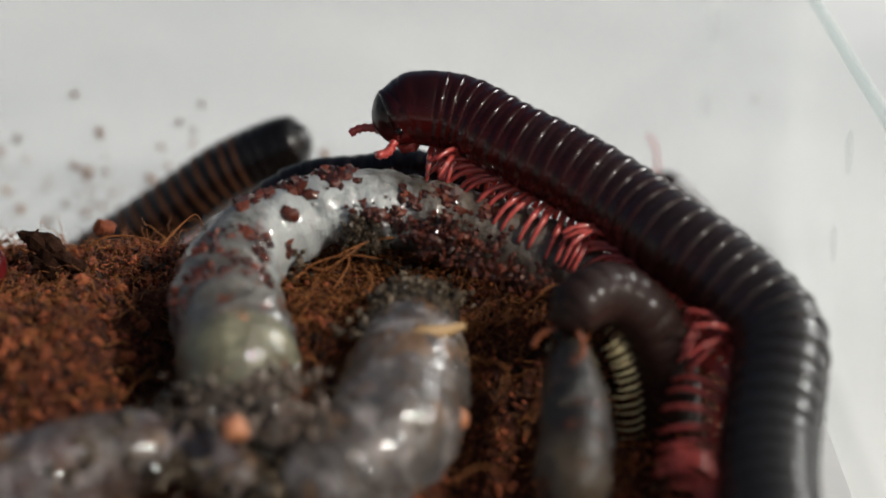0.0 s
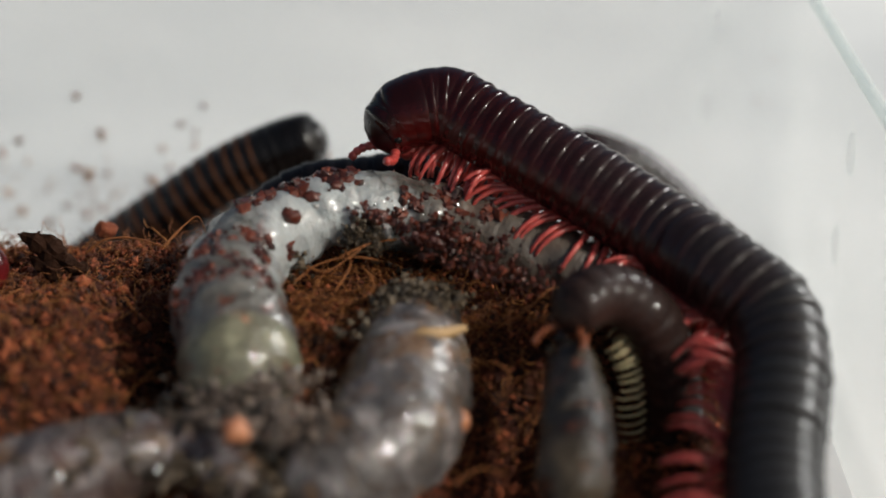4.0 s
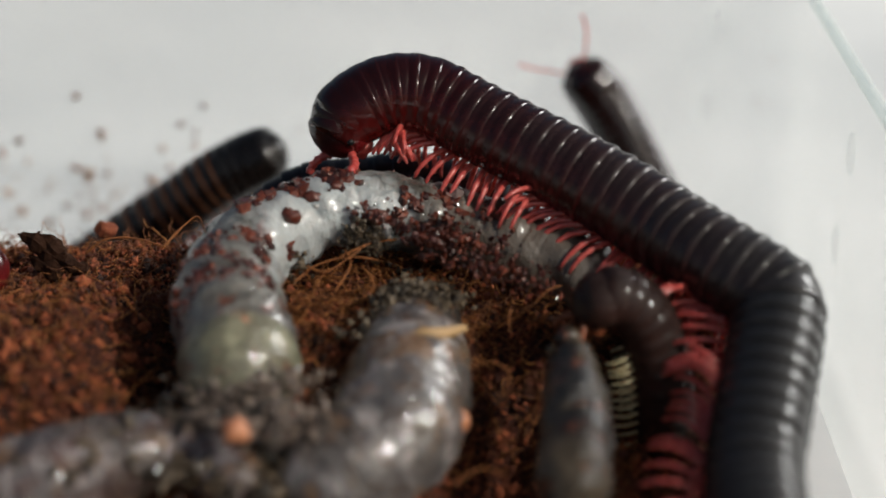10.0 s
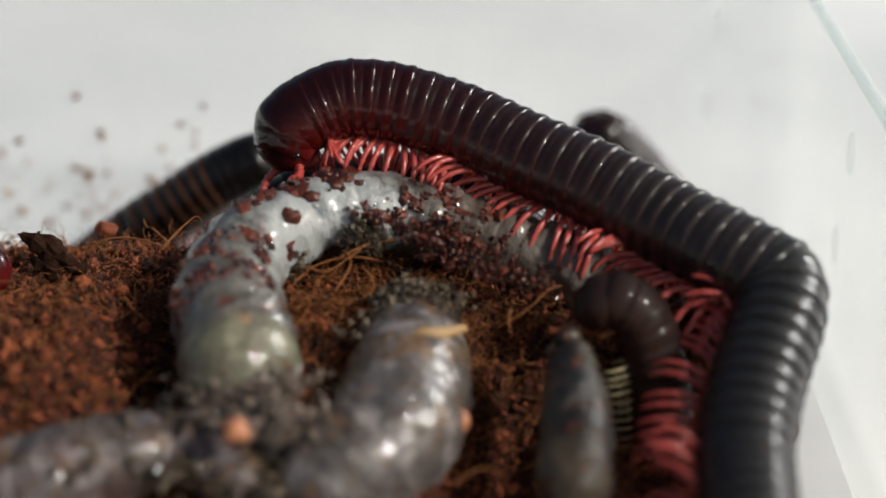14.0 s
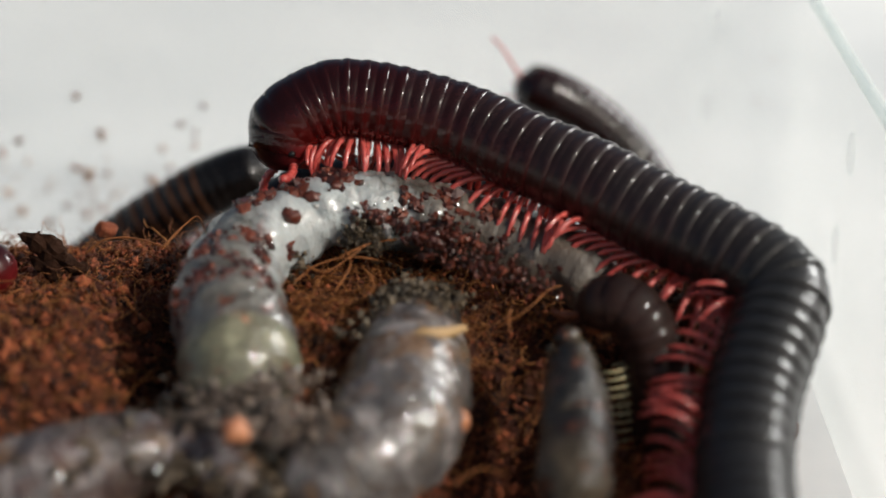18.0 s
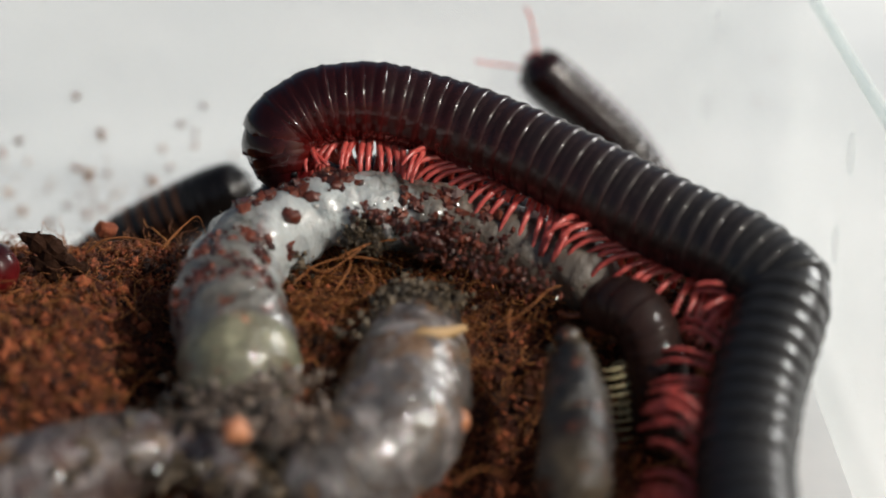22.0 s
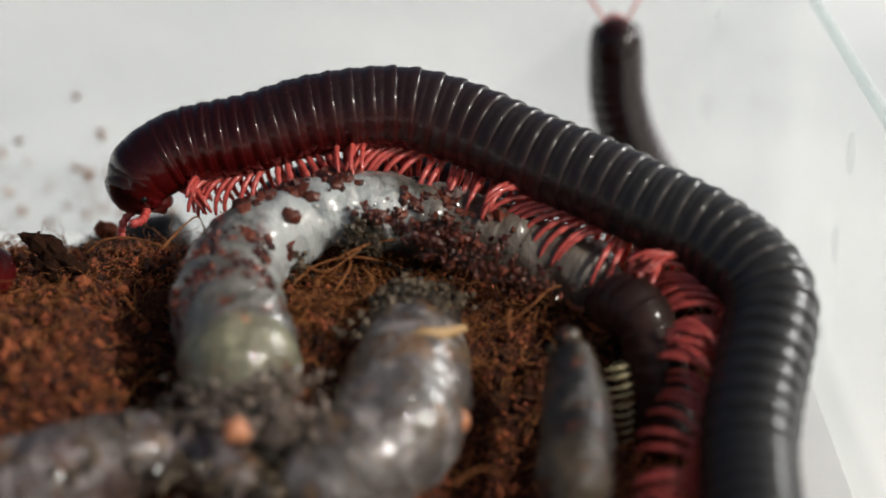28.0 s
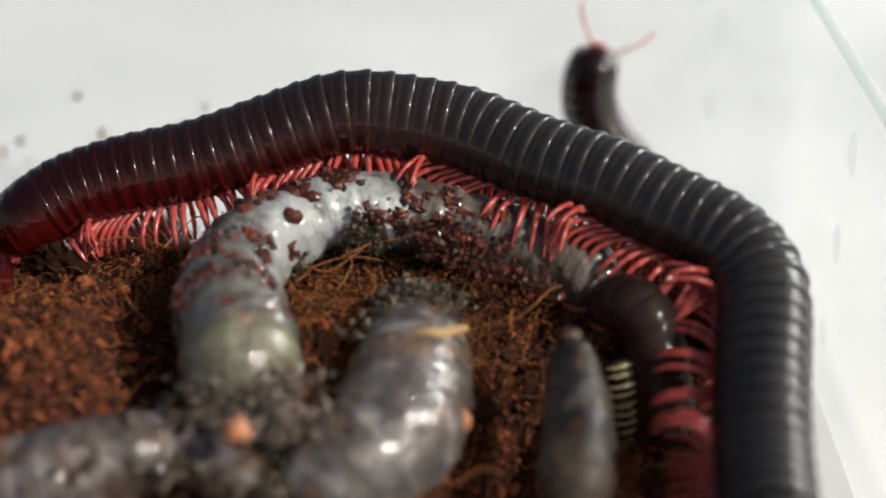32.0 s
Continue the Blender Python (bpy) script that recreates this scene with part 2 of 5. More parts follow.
class Line:
    """A line in space with places by arc length; it runs on straight past its ends."""

    def __init__(self, pts):
        self.p = np.array([tuple(q) for q in spline(pts)])
        seg = np.linalg.norm(np.diff(self.p, axis=0), axis=1)
        self.s = np.concatenate([[0], np.cumsum(seg)])

    def at(self, s):
        if s > self.s[-1]:
            d = self.p[-1] - self.p[-4]
            return Vector(self.p[-1] + d / np.linalg.norm(d) * (s - self.s[-1]))
        if s < 0:
            d = self.p[0] - self.p[3]
            return Vector(self.p[0] + d / np.linalg.norm(d) * -s)
        return Vector([np.interp(s, self.s, self.p[:, k]) for k in range(3)])


def mm(*pts):
    return [Vector(p) / 1000 for p in pts]


def lathe(profile, sides, squash=1.0):
    """A body of turning round the y axis; profile: (y, radius). The belly is a little flat."""
    verts, faces = [], []
    for y, r in profile:
        for k in range(sides):
            a = 2 * math.pi * k / sides
            x, z = r * math.sin(a), r * math.cos(a)
            if z < 0:
                z *= squash
            verts.append((x, y, z))
    for j in range(len(profile) - 1):
        for k in range(sides):
            k2 = (k + 1) % sides
            faces.append((j * sides + k, j * sides + k2, (j + 1) * sides + k2, (j + 1) * sides + k))
    faces.append(tuple(range(sides))[::-1])
    faces.append(tuple(range((len(profile) - 1) * sides, len(profile) * sides)))
    return verts, faces


def tube(pts, radii, sides=16, steps=20, rough=0.0, annuli=0.0, pitch=0.0009, seed=0.0, domed=True):
    """A closed tube along a smooth line; radii at the points; annuli: depth of fine rings."""
    line = Line(pts)
    knots = np.linspace(0, 1, len(pts))
    count = max(8, int(line.s[-1] / pitch * 3)) if annuli else steps * len(pts)
    verts, faces = [], []
    side = None
    for i in range(count + 1):
        s = line.s[-1] * i / count
        u = np.interp(s, line.s, np.linspace(0, 1, len(line.s)))
        c, f = line.at(s), (line.at(s + 1e-4) - line.at(s - 1e-4)).normalized()
        side = (side or f.orthogonal())
        side = (side - f * side.dot(f)).normalized()
        up = f.cross(side)
        r = float(np.interp(u, knots, radii))
        endness = min(i, count - i) / count * line.s[-1]
        if domed:
            r *= math.sqrt(max(0.02, 1 - max(0, 1 - endness / max(r, 1e-6)) ** 2))
        r *= 1 + annuli * (math.cos(2 * math.pi * s / pitch) - 0.6)
        for k in range(sides):
            a = 2 * math.pi * k / sides
            d = side * math.cos(a) + up * math.sin(a)
            q = c + d * r
            if rough:
                q += d * rough * (noise.noise(q * 260 + Vector((seed, 0, 0))) + 0.5 * noise.noise(q * 700))
            verts.append(q)
    for j in range(count):
        for k in range(sides):
            k2 = (k + 1) % sides
            faces.append((j * sides + k, j * sides + k2, (j + 1) * sides + k2, (j + 1) * sides + k))
    faces.append(tuple(range(sides))[::-1])
    faces.append(tuple(range(count * sides, (count + 1) * sides)))
    return verts, faces


def lumps(places, sizes, seed, least=0.55, most=1.35):
    """Many small uneven crumbs in one mesh."""
    bm = bmesh.new()
    bmesh.ops.create_icosphere(bm, subdivisions=1, radius=1.0)
    base = np.array([tuple(v.co) for v in bm.verts])
    tri = np.array([[v.index for v in f.verts] for f in bm.faces])
    bm.free()
    rng = np.random.default_rng(seed)
    n = len(places)
    verts = np.empty((n, len(base), 3))
    for i in range(n):
        q, _ = np.linalg.qr(rng.normal(size=(3, 3)))
        b = base * rng.uniform(least, most, (len(base), 1)) * rng.uniform((0.6, 0.6, 0.5), (1.5, 1.0, 0.9))
        verts[i] = b @ q * sizes[i] + places[i]
    faces = (tri[None] + (np.arange(n) * len(base))[:, None, None]).reshape(-1, 3)
    return verts.reshape(-1, 3).tolist(), faces.tolist()


def strands(lines, radius, sides=4):
    verts, faces = [], []
    for pts, r in zip(lines, radius):
        p = spline(pts, 4)
        base = len(verts)
        for i, c in enumerate(p):
            f = (p[min(i + 1, len(p) - 1)] - p[max(i - 1, 0)]).normalized()
            a = f.orthogonal().normalized()
            b = f.cross(a)
            w = r * (1 - 0.6 * i / len(p))
            for k in range(sides):
                g = 2 * math.pi * k / sides
                verts.append(c + (a * math.cos(g) + b * math.sin(g)) * w)
        for j in range(len(p) - 1):
            for k in range(sides):
                k2 = (k + 1) % sides
                faces.append((base + j * sides + k, base + j * sides + k2, base + (j + 1) * sides + k2, base + (j + 1) * sides + k))
    return verts, faces


# ---- table and clear tub ----
tv = [(x, y, z) for z in (-0.034, -0.007, -0.004) for x, y in ((-0.9, -0.7), (0.9, -0.7), (0.9, 1.1), (-0.9, 1.1))]
tv[8:] = [(x * 0.997, y * 0.997, z) for x, y, z in tv[8:]]
tf = [(3, 2, 1, 0), (8, 9, 10, 11)] + [(4 * k + i, 4 * k + (i + 1) % 4, 4 * k + 4 + (i + 1) % 4, 4 * k + 4 + i) for k in (0, 1) for i in range(4)]
tagged(new("table_top", mesh_from("table_top", tv, tf, TABLE, False)), "white table top under the plastic tub", "table", kind="structure")

TUB_X, TUB_Y, TUB_H = (-0.115, 0.068), (-0.175, 0.075), 0.054


def rounded(grow, z, r=0.011, n=10):
    """One loop of the tub's rounded outline."""
    out = []
    for cx, cy, a0 in ((TUB_X[1] - r, TUB_Y[1] - r, 0), (TUB_X[0] + r, TUB_Y[1] - r, 90),
                       (TUB_X[0] + r, TUB_Y[0] + r, 180), (TUB_X[1] - r, TUB_Y[0] + r, 270)):
        for k in range(n + 1):
            a = radians(a0 + 90 * k / n)
            out.append((cx + (r + grow) * math.cos(a), cy + (r + grow) * math.sin(a), z))
    return out


def band(loops, closed=False):
    n = len(loops[0])
    verts = [v for lp in loops for v in lp]
    faces = []
    m = len(loops)
    for j in range(m if closed else m - 1):
        for k in range(n):
            k2, j2 = (k + 1) % n, (j + 1) % m
            faces.append((j * n + k, j * n + k2, j2 * n + k2, j2 * n + k))
    return verts, faces


tub = new("plastic_tub")
tagged(tub, "clear plastic tub with a rolled rim, half full of soil", "container")
v, f = band([rounded(-0.004, 0.0), rounded(-0.0012, 0.0012), rounded(0, 0.004), rounded(0, TUB_H), rounded(0.0012, TUB_H),
             rounded(0.0012, 0.003), rounded(-0.001, -0.0015), rounded(-0.004, -0.003)])
part("wall", mesh_from("tub_wall", v, f, PLASTIC), tub)
n_ = len(rounded(0, 0))
v = rounded(-0.004, 0.0) + rounded(-0.004, -0.003)
part("bottom", mesh_from("tub_bottom", v, [tuple(range(n_)), tuple(range(2 * n_ - 1, n_ - 1, -1))], FLOOR_PLASTIC, False), tub)
v, f = band([rounded(-0.0004, TUB_H), rounded(-0.0002, TUB_H + 0.0006), rounded(0.0008, TUB_H + 0.0010), rounded(0.0019, TUB_H + 0.0007),
             rounded(0.0021, TUB_H - 0.0008), rounded(0.0017, TUB_H - 0.0008), rounded(0.0015, TUB_H)], True)
part("rim", mesh_from("tub_rim", v, f, RIM), tub, "pale greenish rolled rim")


# ---- soil heap ----
def smooth(a, b, x):
    u = min(1, max(0, (x - a) / (b - a)))
    return u * u * (3 - 2 * u)


def heap(x, y):
    """Height of the soil at x, y in metres."""
    X, Y = x * 1000, y * 1000
    h = 11 + 15.5 * smooth(-62, -14, Y)
    h -= 26.5 * smooth(6, 46, Y)
    h += 5.0 * math.exp(-((X + 62) / 13) ** 2 - ((Y + 30) / 14) ** 2)
    h += 2.0 * math.exp(-((X + 13) / 12) ** 2 - ((Y + 4) / 8) ** 2)
    h -= 9.0 * math.exp(-((X + 43) / 7) ** 2 - ((Y + 24) / 15) ** 2)
    h -= 2.5 * math.exp(-((X + 70) / 16) ** 2 - ((Y - 2) / 10) ** 2)
    h -= 22.0 * math.exp(-((X - 10) / 9.0) ** 2 - ((Y + 44) / 22) ** 2)
    edge = 10 * smooth(-24, -6, Y)
    h *= 1 - smooth(35 + edge, 51 + edge, X)
    q = Vector((x, y, 0))
    h -= 13.0 * math.exp(-((X - 31) / 10) ** 2) * (1 - smooth(-24, -8, Y))
    h += (1.8 * noise.noise(q * 70) + 2.4 * noise.noise(q * 170) + 1.6 * noise.noise(q * 380) + 0.7 * noise.noise(q * 800)) * smooth(0, 6, h)
    return max(h - 0.9, -2.0) / 1000


NX, NY = 300, 280
xs, ys = np.linspace(-0.112, 0.060, NX), np.linspace(-0.165, 0.056, NY)
sv = [(x, y, heap(x, y) + 0.0004 * noise.noise(Vector((x, y, 0)) * 1500)) for y in ys for x in xs]
sf = [(j * NX + i, j * NX + i + 1, (j + 1) * NX + i + 1, (j + 1) * NX + i) for j in range(NY - 1) for i in range(NX - 1)]
tagged(new("soil_heap", mesh_from("soil_heap", sv, sf, SOIL)), "heap of moist red-brown coconut fibre soil in the tub", "soil", kind="structure")

rng = np.random.default_rng(4)
pl, sz = [], []
while len(pl) < 24000:
    x, y = rng.uniform(-0.085, 0.05), rng.uniform(-0.07, 0.04)
    z = heap(x, y)
    if z < 0.0005:
        continue
    s = 0.00018 + (0.0011 if y < -0.032 or x < -0.045 else 0.0007) * rng.random() ** 4.2
    pl.append((x, y, z + s * 0.5))
    sz.append(s)
for _ in range(620):
    x, y = rng.uniform(-0.085, 0.03), rng.uniform(-0.065, 0.02)
    if heap(x, y) < 0.004:
        continue
    w = rng.uniform(0.0006, 0.0014)
    for _ in range(16):
        d = rng.normal(0, 1, 3) * (w, w, 0.55 * w)
        pl.append((x + d[0], y + d[1], heap(x, y) + 0.0006 + d[2]))
        sz.append(rng.uniform(0.00018, 0.0005))
v, f = lumps(np.array(pl), np.array(sz), 5)
tagged(new("soil_crumbs", mesh_from("soil_crumbs", v, f, CRUMB, False)), "loose red-brown crumbs of soil on the heap", "soil", kind="stuff")

ln, rd = [], []
for _ in range(4300):
    x, y = rng.uniform(-0.085, 0.045), rng.uniform(-0.065, 0.022)
    if heap(x, y) < 0.003:
        continue
    c = Vector((x, y, heap(x, y) + rng.uniform(0, 0.0015)))
    a = rng.uniform(0, 2 * math.pi)
    length = rng.uniform(0.002, 0.009)
    pts = []
    for k in range(6):
        pts.append(c.copy())
        a += rng.normal(0, 0.5)
        c = c + Vector((math.cos(a), math.sin(a), 0)) * length / 5
        c.z = max(heap(c.x, c.y) + 0.0003, c.z + rng.normal(0.0002, 0.0006))
    ln.append(pts)
    rd.append(rng.uniform(0.00006, 0.00015))
for _ in range(190):
    x, y = rng.normal(-0.011, 0.011), rng.normal(-0.012, 0.006)
    if heap(x, y) < 0.006 or y > 0.0:
        continue
    c = Vector((x, y, heap(x, y) + 0.0004))
    a, bend = rng.uniform(0, 2 * math.pi), rng.normal(0, 0.35)
    length = rng.uniform(0.005, 0.013)
    pts = []
    for k in range(8):
        pts.append(c.copy())
        a += bend + rng.normal(0, 0.22)
        c = c + Vector((math.cos(a), math.sin(a), 0)) * length / 7
        c.z = heap(c.x, c.y) + 0.0004 + 0.0022 * math.sin(math.pi * (k + 1) / 8) * rng.uniform(0.5, 1.0)
    ln.append(pts)
    rd.append(rng.uniform(0.00008, 0.00017))
v, f = strands(ln, rd)
tagged(new("coir_fibres", mesh_from("coir_fibres", v, f, FIBRE)), "tangled orange-brown coconut fibres on the soil", "fibres", kind="stuff")


# ---- earthworms ----
def worm(label, pts, radii, mat, seed, sides=28, ringed=0.012, lumpy=0.0008):
    ob = new("earthworm")
    tagged(ob, label, "worm", "earthworms on the soil")
    v, f = tube(mm(*pts), [r / 1000 for r in radii], sides=sides, rough=lumpy, annuli=ringed, pitch=0.0011, seed=seed)
    part("body", mesh_from("worm_body", v, f, mat), ob)
    return ob


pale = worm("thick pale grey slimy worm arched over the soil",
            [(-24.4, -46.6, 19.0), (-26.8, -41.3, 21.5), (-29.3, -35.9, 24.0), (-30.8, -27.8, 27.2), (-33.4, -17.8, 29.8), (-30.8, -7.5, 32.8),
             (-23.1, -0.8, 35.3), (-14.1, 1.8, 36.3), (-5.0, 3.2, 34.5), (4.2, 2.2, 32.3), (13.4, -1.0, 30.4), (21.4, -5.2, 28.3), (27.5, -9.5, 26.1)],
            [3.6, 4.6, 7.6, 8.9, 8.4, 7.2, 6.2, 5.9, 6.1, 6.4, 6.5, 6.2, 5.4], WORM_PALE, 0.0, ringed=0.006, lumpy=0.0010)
v, f = tube(mm((-27.2, -40.4, 21.9), (-29.3, -35.9, 24.0), (-30.1, -31.9, 25.6), (-30.7, -28.4, 27.0)), [0.0050, 0.0086, 0.0094, 0.0086], sides=28, rough=0.0003, annuli=0.006, pitch=0.0014, domed=False)
part("saddle", mesh_from("worm_saddle", v, f, WORM_BAND), pale, "cream-coloured swollen saddle")
slate = worm("slate grey wet worm bent on the soil",
     [(-3.1, -5.9, 21.2), (-3.5, -10.8, 23.0), (-4.2, -21.4, 23.6), (-5.2, -32.2, 22.4), (-7.7, -42.3, 19.7), (-14.8, -48.0, 17.1), (-22.4, -52.7, 15.3)],
     [3.6, 5.3, 7.9, 9.4, 9.7, 9.0, 7.5], WORM_GREY, 3.0)
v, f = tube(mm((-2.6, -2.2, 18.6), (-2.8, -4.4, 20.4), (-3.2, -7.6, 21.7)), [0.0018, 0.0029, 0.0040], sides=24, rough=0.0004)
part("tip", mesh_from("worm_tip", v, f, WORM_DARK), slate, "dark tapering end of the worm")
muddy = worm("grey worm lying along the front of the soil, dirty and wet",
             [(-66.2, -55.3, 15.6), (-57.2, -52.1, 17.8), (-49.7, -49.2, 19.2), (-42.8, -46.8, 19.6), (-37.5, -44.9, 18.9)],
             [7.2, 7.4, 7.2, 6.4, 5.2], WORM_MUDDY, 7.0)
v, f = tube(mm((-40.5, -45.9, 19.3), (-37.5, -44.9, 18.9), (-31.6, -47.6, 17.8), (-26.4, -52.7, 16.3)), [0.0056, 0.0052, 0.0050, 0.0046], sides=28, rough=0.0008, annuli=0.012, pitch=0.0011, seed=7.0)
part("tail_end", mesh_from("worm_tail_end", v, f, WORM_MUDDY), muddy, "muddy narrow end of the worm")
thin = worm("thin grey worm with a pointed tip on the soil",
            [(18.7, -30.9, 28.8), (19.0, -36.6, 26.2), (19.1, -42.9, 22.8), (18.6, -49.9, 19.6), (17.6, -57.4, 15.7)],
            [3.2, 4.3, 5.1, 5.4, 5.6], WORM_DARK, 9.0)
v, f = tube(mm((18.1, -27.6, 29.2), (18.4, -29.2, 29.3), (18.7, -31.2, 28.6)), [0.0010, 0.0020, 0.0028], sides=20, rough=0.0002)
part("tip", mesh_from("worm_tip", v, f, WORM_DARK), thin, "pointed tip of the worm")


def stuck(pts, radii, count, lo, hi, seed, size, mean, spread):
    """Crumbs that stick on a worm's back between two shares of its length."""
    rr = np.random.default_rng(seed)
    line = Line(mm(*pts))
    pl, sz = [], []
    hubs = [(rr.uniform(lo, hi), rr.normal(mean, spread)) for _ in range(max(4, count // 13))]
    for _ in range(count):
        hub = hubs[rr.integers(len(hubs))]
        u = min(hi, max(lo, hub[0] + rr.normal(0, 0.010)))
        s = u * line.s[-1]
        c, f = line.at(s), (line.at(s + 1e-4) - line.at(s - 1e-4)).normalized()
        r = float(np.interp(u, np.linspace(0, 1, len(radii)), radii)) / 1000
        up = (Vector((0, 0, 1)) - f * f.z).normalized()
        side = f.cross(up)
        a = hub[1] + rr.normal(0, 0.14)
        s_ = size * (0.32 + 0.95 * rr.random() ** 2.5)
        pl.append(c + (up * math.cos(a) + side * math.sin(a)) * (r - 0.38 * s_))
        sz.append(s_)
    return np.array([tuple(p) for p in pl]), np.array(sz)


PALE_PTS = [(-30.8, -27.8, 27.2), (-33.4, -17.8, 29.8), (-30.8, -7.5, 32.8), (-23.1, -0.8, 35.3), (-14.1, 1.8, 36.3), (-5.0, 3.2, 34.5), (4.2, 2.2, 32.3), (13.4, -1.0, 30.4)]
PALE_R = [8.9, 8.4, 7.2, 6.2, 5.9, 6.1, 6.4, 6.5]
groups = [stuck(PALE_PTS, PALE_R, 420, 0.33, 0.60, 1, 0.0017, -0.1, 0.25), stuck(PALE_PTS, PALE_R, 300, 0.02, 0.4, 2, 0.0013, 0.1, 0.8),
          stuck(PALE_PTS, PALE_R, 260, 0.66, 1.0, 3, 0.0014, 0.7, 0.6), stuck(PALE_PTS, PALE_R, 90, 0.02, 0.10, 4, 0.0016, -1.0, 0.3)]
v, f = lumps(np.concatenate([g[0] for g in groups]), np.concatenate([g[1] for g in groups]), 8, 0.55, 1.25)
tagged(new("wet_crumbs", mesh_from("wet_crumbs", v, f, WET_CRUMB, False)), "wet red-brown soil crumbs stuck to the pale worm", "soil", kind="stuff")


# ---- millipedes ----
class Millipede:
    """A millipede of stiff rings that follow one another along a line that changes with time."""

    def __init__(self, up=(0, 0, 1), centre=None, roll=0.0):
        self.shapes, self.up, self.centre, self.roll = [], Vector(up), centre, roll

    def at(self, t, *pts):
        self.shapes.append((t, Line(mm(*pts))))

    def place(self, line, s, guide):
        c, f = line.at(s), (line.at(s - 0.002) - line.at(s + 0.002)).normalized()
        u = (guide - f * guide.dot(f)).normalized()
        x = f.cross(u)
        m = Matrix((x, f, u)).transposed().to_4x4()
        m.translation = c
        return m, u

    def poses(self, offsets):
        """For each ring, its rows of time and pose."""
        rows = [[] for _ in offsets]
        for t, line in self.shapes:
            guide = self.up.copy()
            made = {}
            for i in reversed(range(len(offsets))):
                if self.centre:
                    guide = line.at(offsets[i]) - Vector(self.centre) / 1000
                m, u = self.place(line, offsets[i], guide)
                f = m.to_3x3() @ Vector((0, 1, 0))
                want = self.up + Vector((self.roll * f.y ** 4, 0.6 * self.roll * f.x * f.y, 0))
                pull = 0.25 * max(0, 1 - abs(f.dot(self.up)) * 1.15)
                guide = (u * (1 - pull) + want * pull).normalized()
                made[i] = m
            for i in range(len(offsets)):
                rows[i].append((t, made[i]))
        return rows


def ring_mesh(r, length, mat, neck=1.0, name="body_ring"):
    """One ring of armour: narrow front collar, groove, wide raised rear band."""
    L = length
    prof = [(0.2 * L + 0.50 * r, 0.87 * r * neck), (0.2 * L + 0.28 * r, 0.93 * r * neck), (0.36 * L, 0.953 * r * (0.5 + 0.5 * neck)), (0.22 * L, 0.962 * r), (0.15 * L, 0.952 * r), (0.07 * L, 0.966 * r),
            (-0.06 * L, 0.982 * r), (-0.18 * L, 0.995 * r), (-0.28 * L, 1.0 * r), (-0.39 * L, 0.995 * r), (-0.47 * L, 0.983 * r), (-0.50 * L, 0.962 * r),
            (-0.50 * L, 0.90 * r)]
    if neck > 1.02:
        prof = [(0.2 * L + 0.78 * r, 0.80 * r), (0.2 * L + 0.52 * r, 0.925 * r), (0.2 * L + 0.28 * r, 0.968 * r)] + prof[2:]
    v, f = lathe(prof, 40, 0.93)
    return mesh_from(name, v, f, mat)


def leg_mesh(reach, thick, mat):
    """A jointed leg that arches out along +x and down."""
    pts = [Vector(p) * reach for p in ((0, 0, 0.05), (0.28, 0, 0.05), (0.58, 0, -0.03), (0.82, 0, -0.20), (0.97, 0, -0.42), (1.03, 0, -0.64))]
    verts, faces = [], []
    sides = 6
    p = spline(pts, 3)
    for i, c in enumerate(p):
        f = (p[min(i + 1, len(p) - 1)] - p[max(i - 1, 0)]).normalized()
        a = Vector((0, 1, 0))
        b = f.cross(a)
        w = thick * (1 - 0.55 * (i / (len(p) - 1)) ** 1.5) * (1.12 if i % 3 == 1 else 0.9)
        for k in range(sides):
            g = 2 * math.pi * k / sides
            verts.append(c + (a * math.cos(g) + b * math.sin(g)) * w)
    for j in range(len(p) - 1):
        for k in range(sides):
            k2 = (k + 1) % sides
            faces.append((j * sides + k, j * sides + k2, (j + 1) * sides + k2, (j + 1) * sides + k))
    faces.append(tuple(range(sides))[::-1])
    faces.append(tuple(range((len(p) - 1) * sides, len(p) * sides)))
    return mesh_from("leg", verts, faces, mat)


def antenna_mesh(length, thick, mat):
    pts = [Vector(p) * length for p in ((0, 0, 0), (0.16, 0.22, 0.08), (0.34, 0.46, 0.08), (0.48, 0.70, 0.0), (0.54, 0.92, -0.14))]
    p = spline(pts, 4)
    verts, faces, sides = [], [], 8
    for i, c in enumerate(p):
        f = (p[min(i + 1, len(p) - 1)] - p[max(i - 1, 0)]).normalized()
        a = f.orthogonal().normalized()
        b = f.cross(a)
        w = thick * (1.15 if i % 3 == 2 else 0.85)
        for k in range(sides):
            g = 2 * math.pi * k / sides
            verts.append(c + (a * math.cos(g) + b * math.sin(g)) * w)
    for j in range(len(p) - 1):
        for k in range(sides):
            k2 = (k + 1) % sides
            faces.append((j * sides + k, j * sides + k2, (j + 1) * sides + k2, (j + 1) * sides + k))
    faces.append(tuple(range(sides))[::-1])
    faces.append(tuple(range((len(p) - 1) * sides, len(p) * sides)))
    return mesh_from("antenna", verts, faces, mat)


MOVES = []
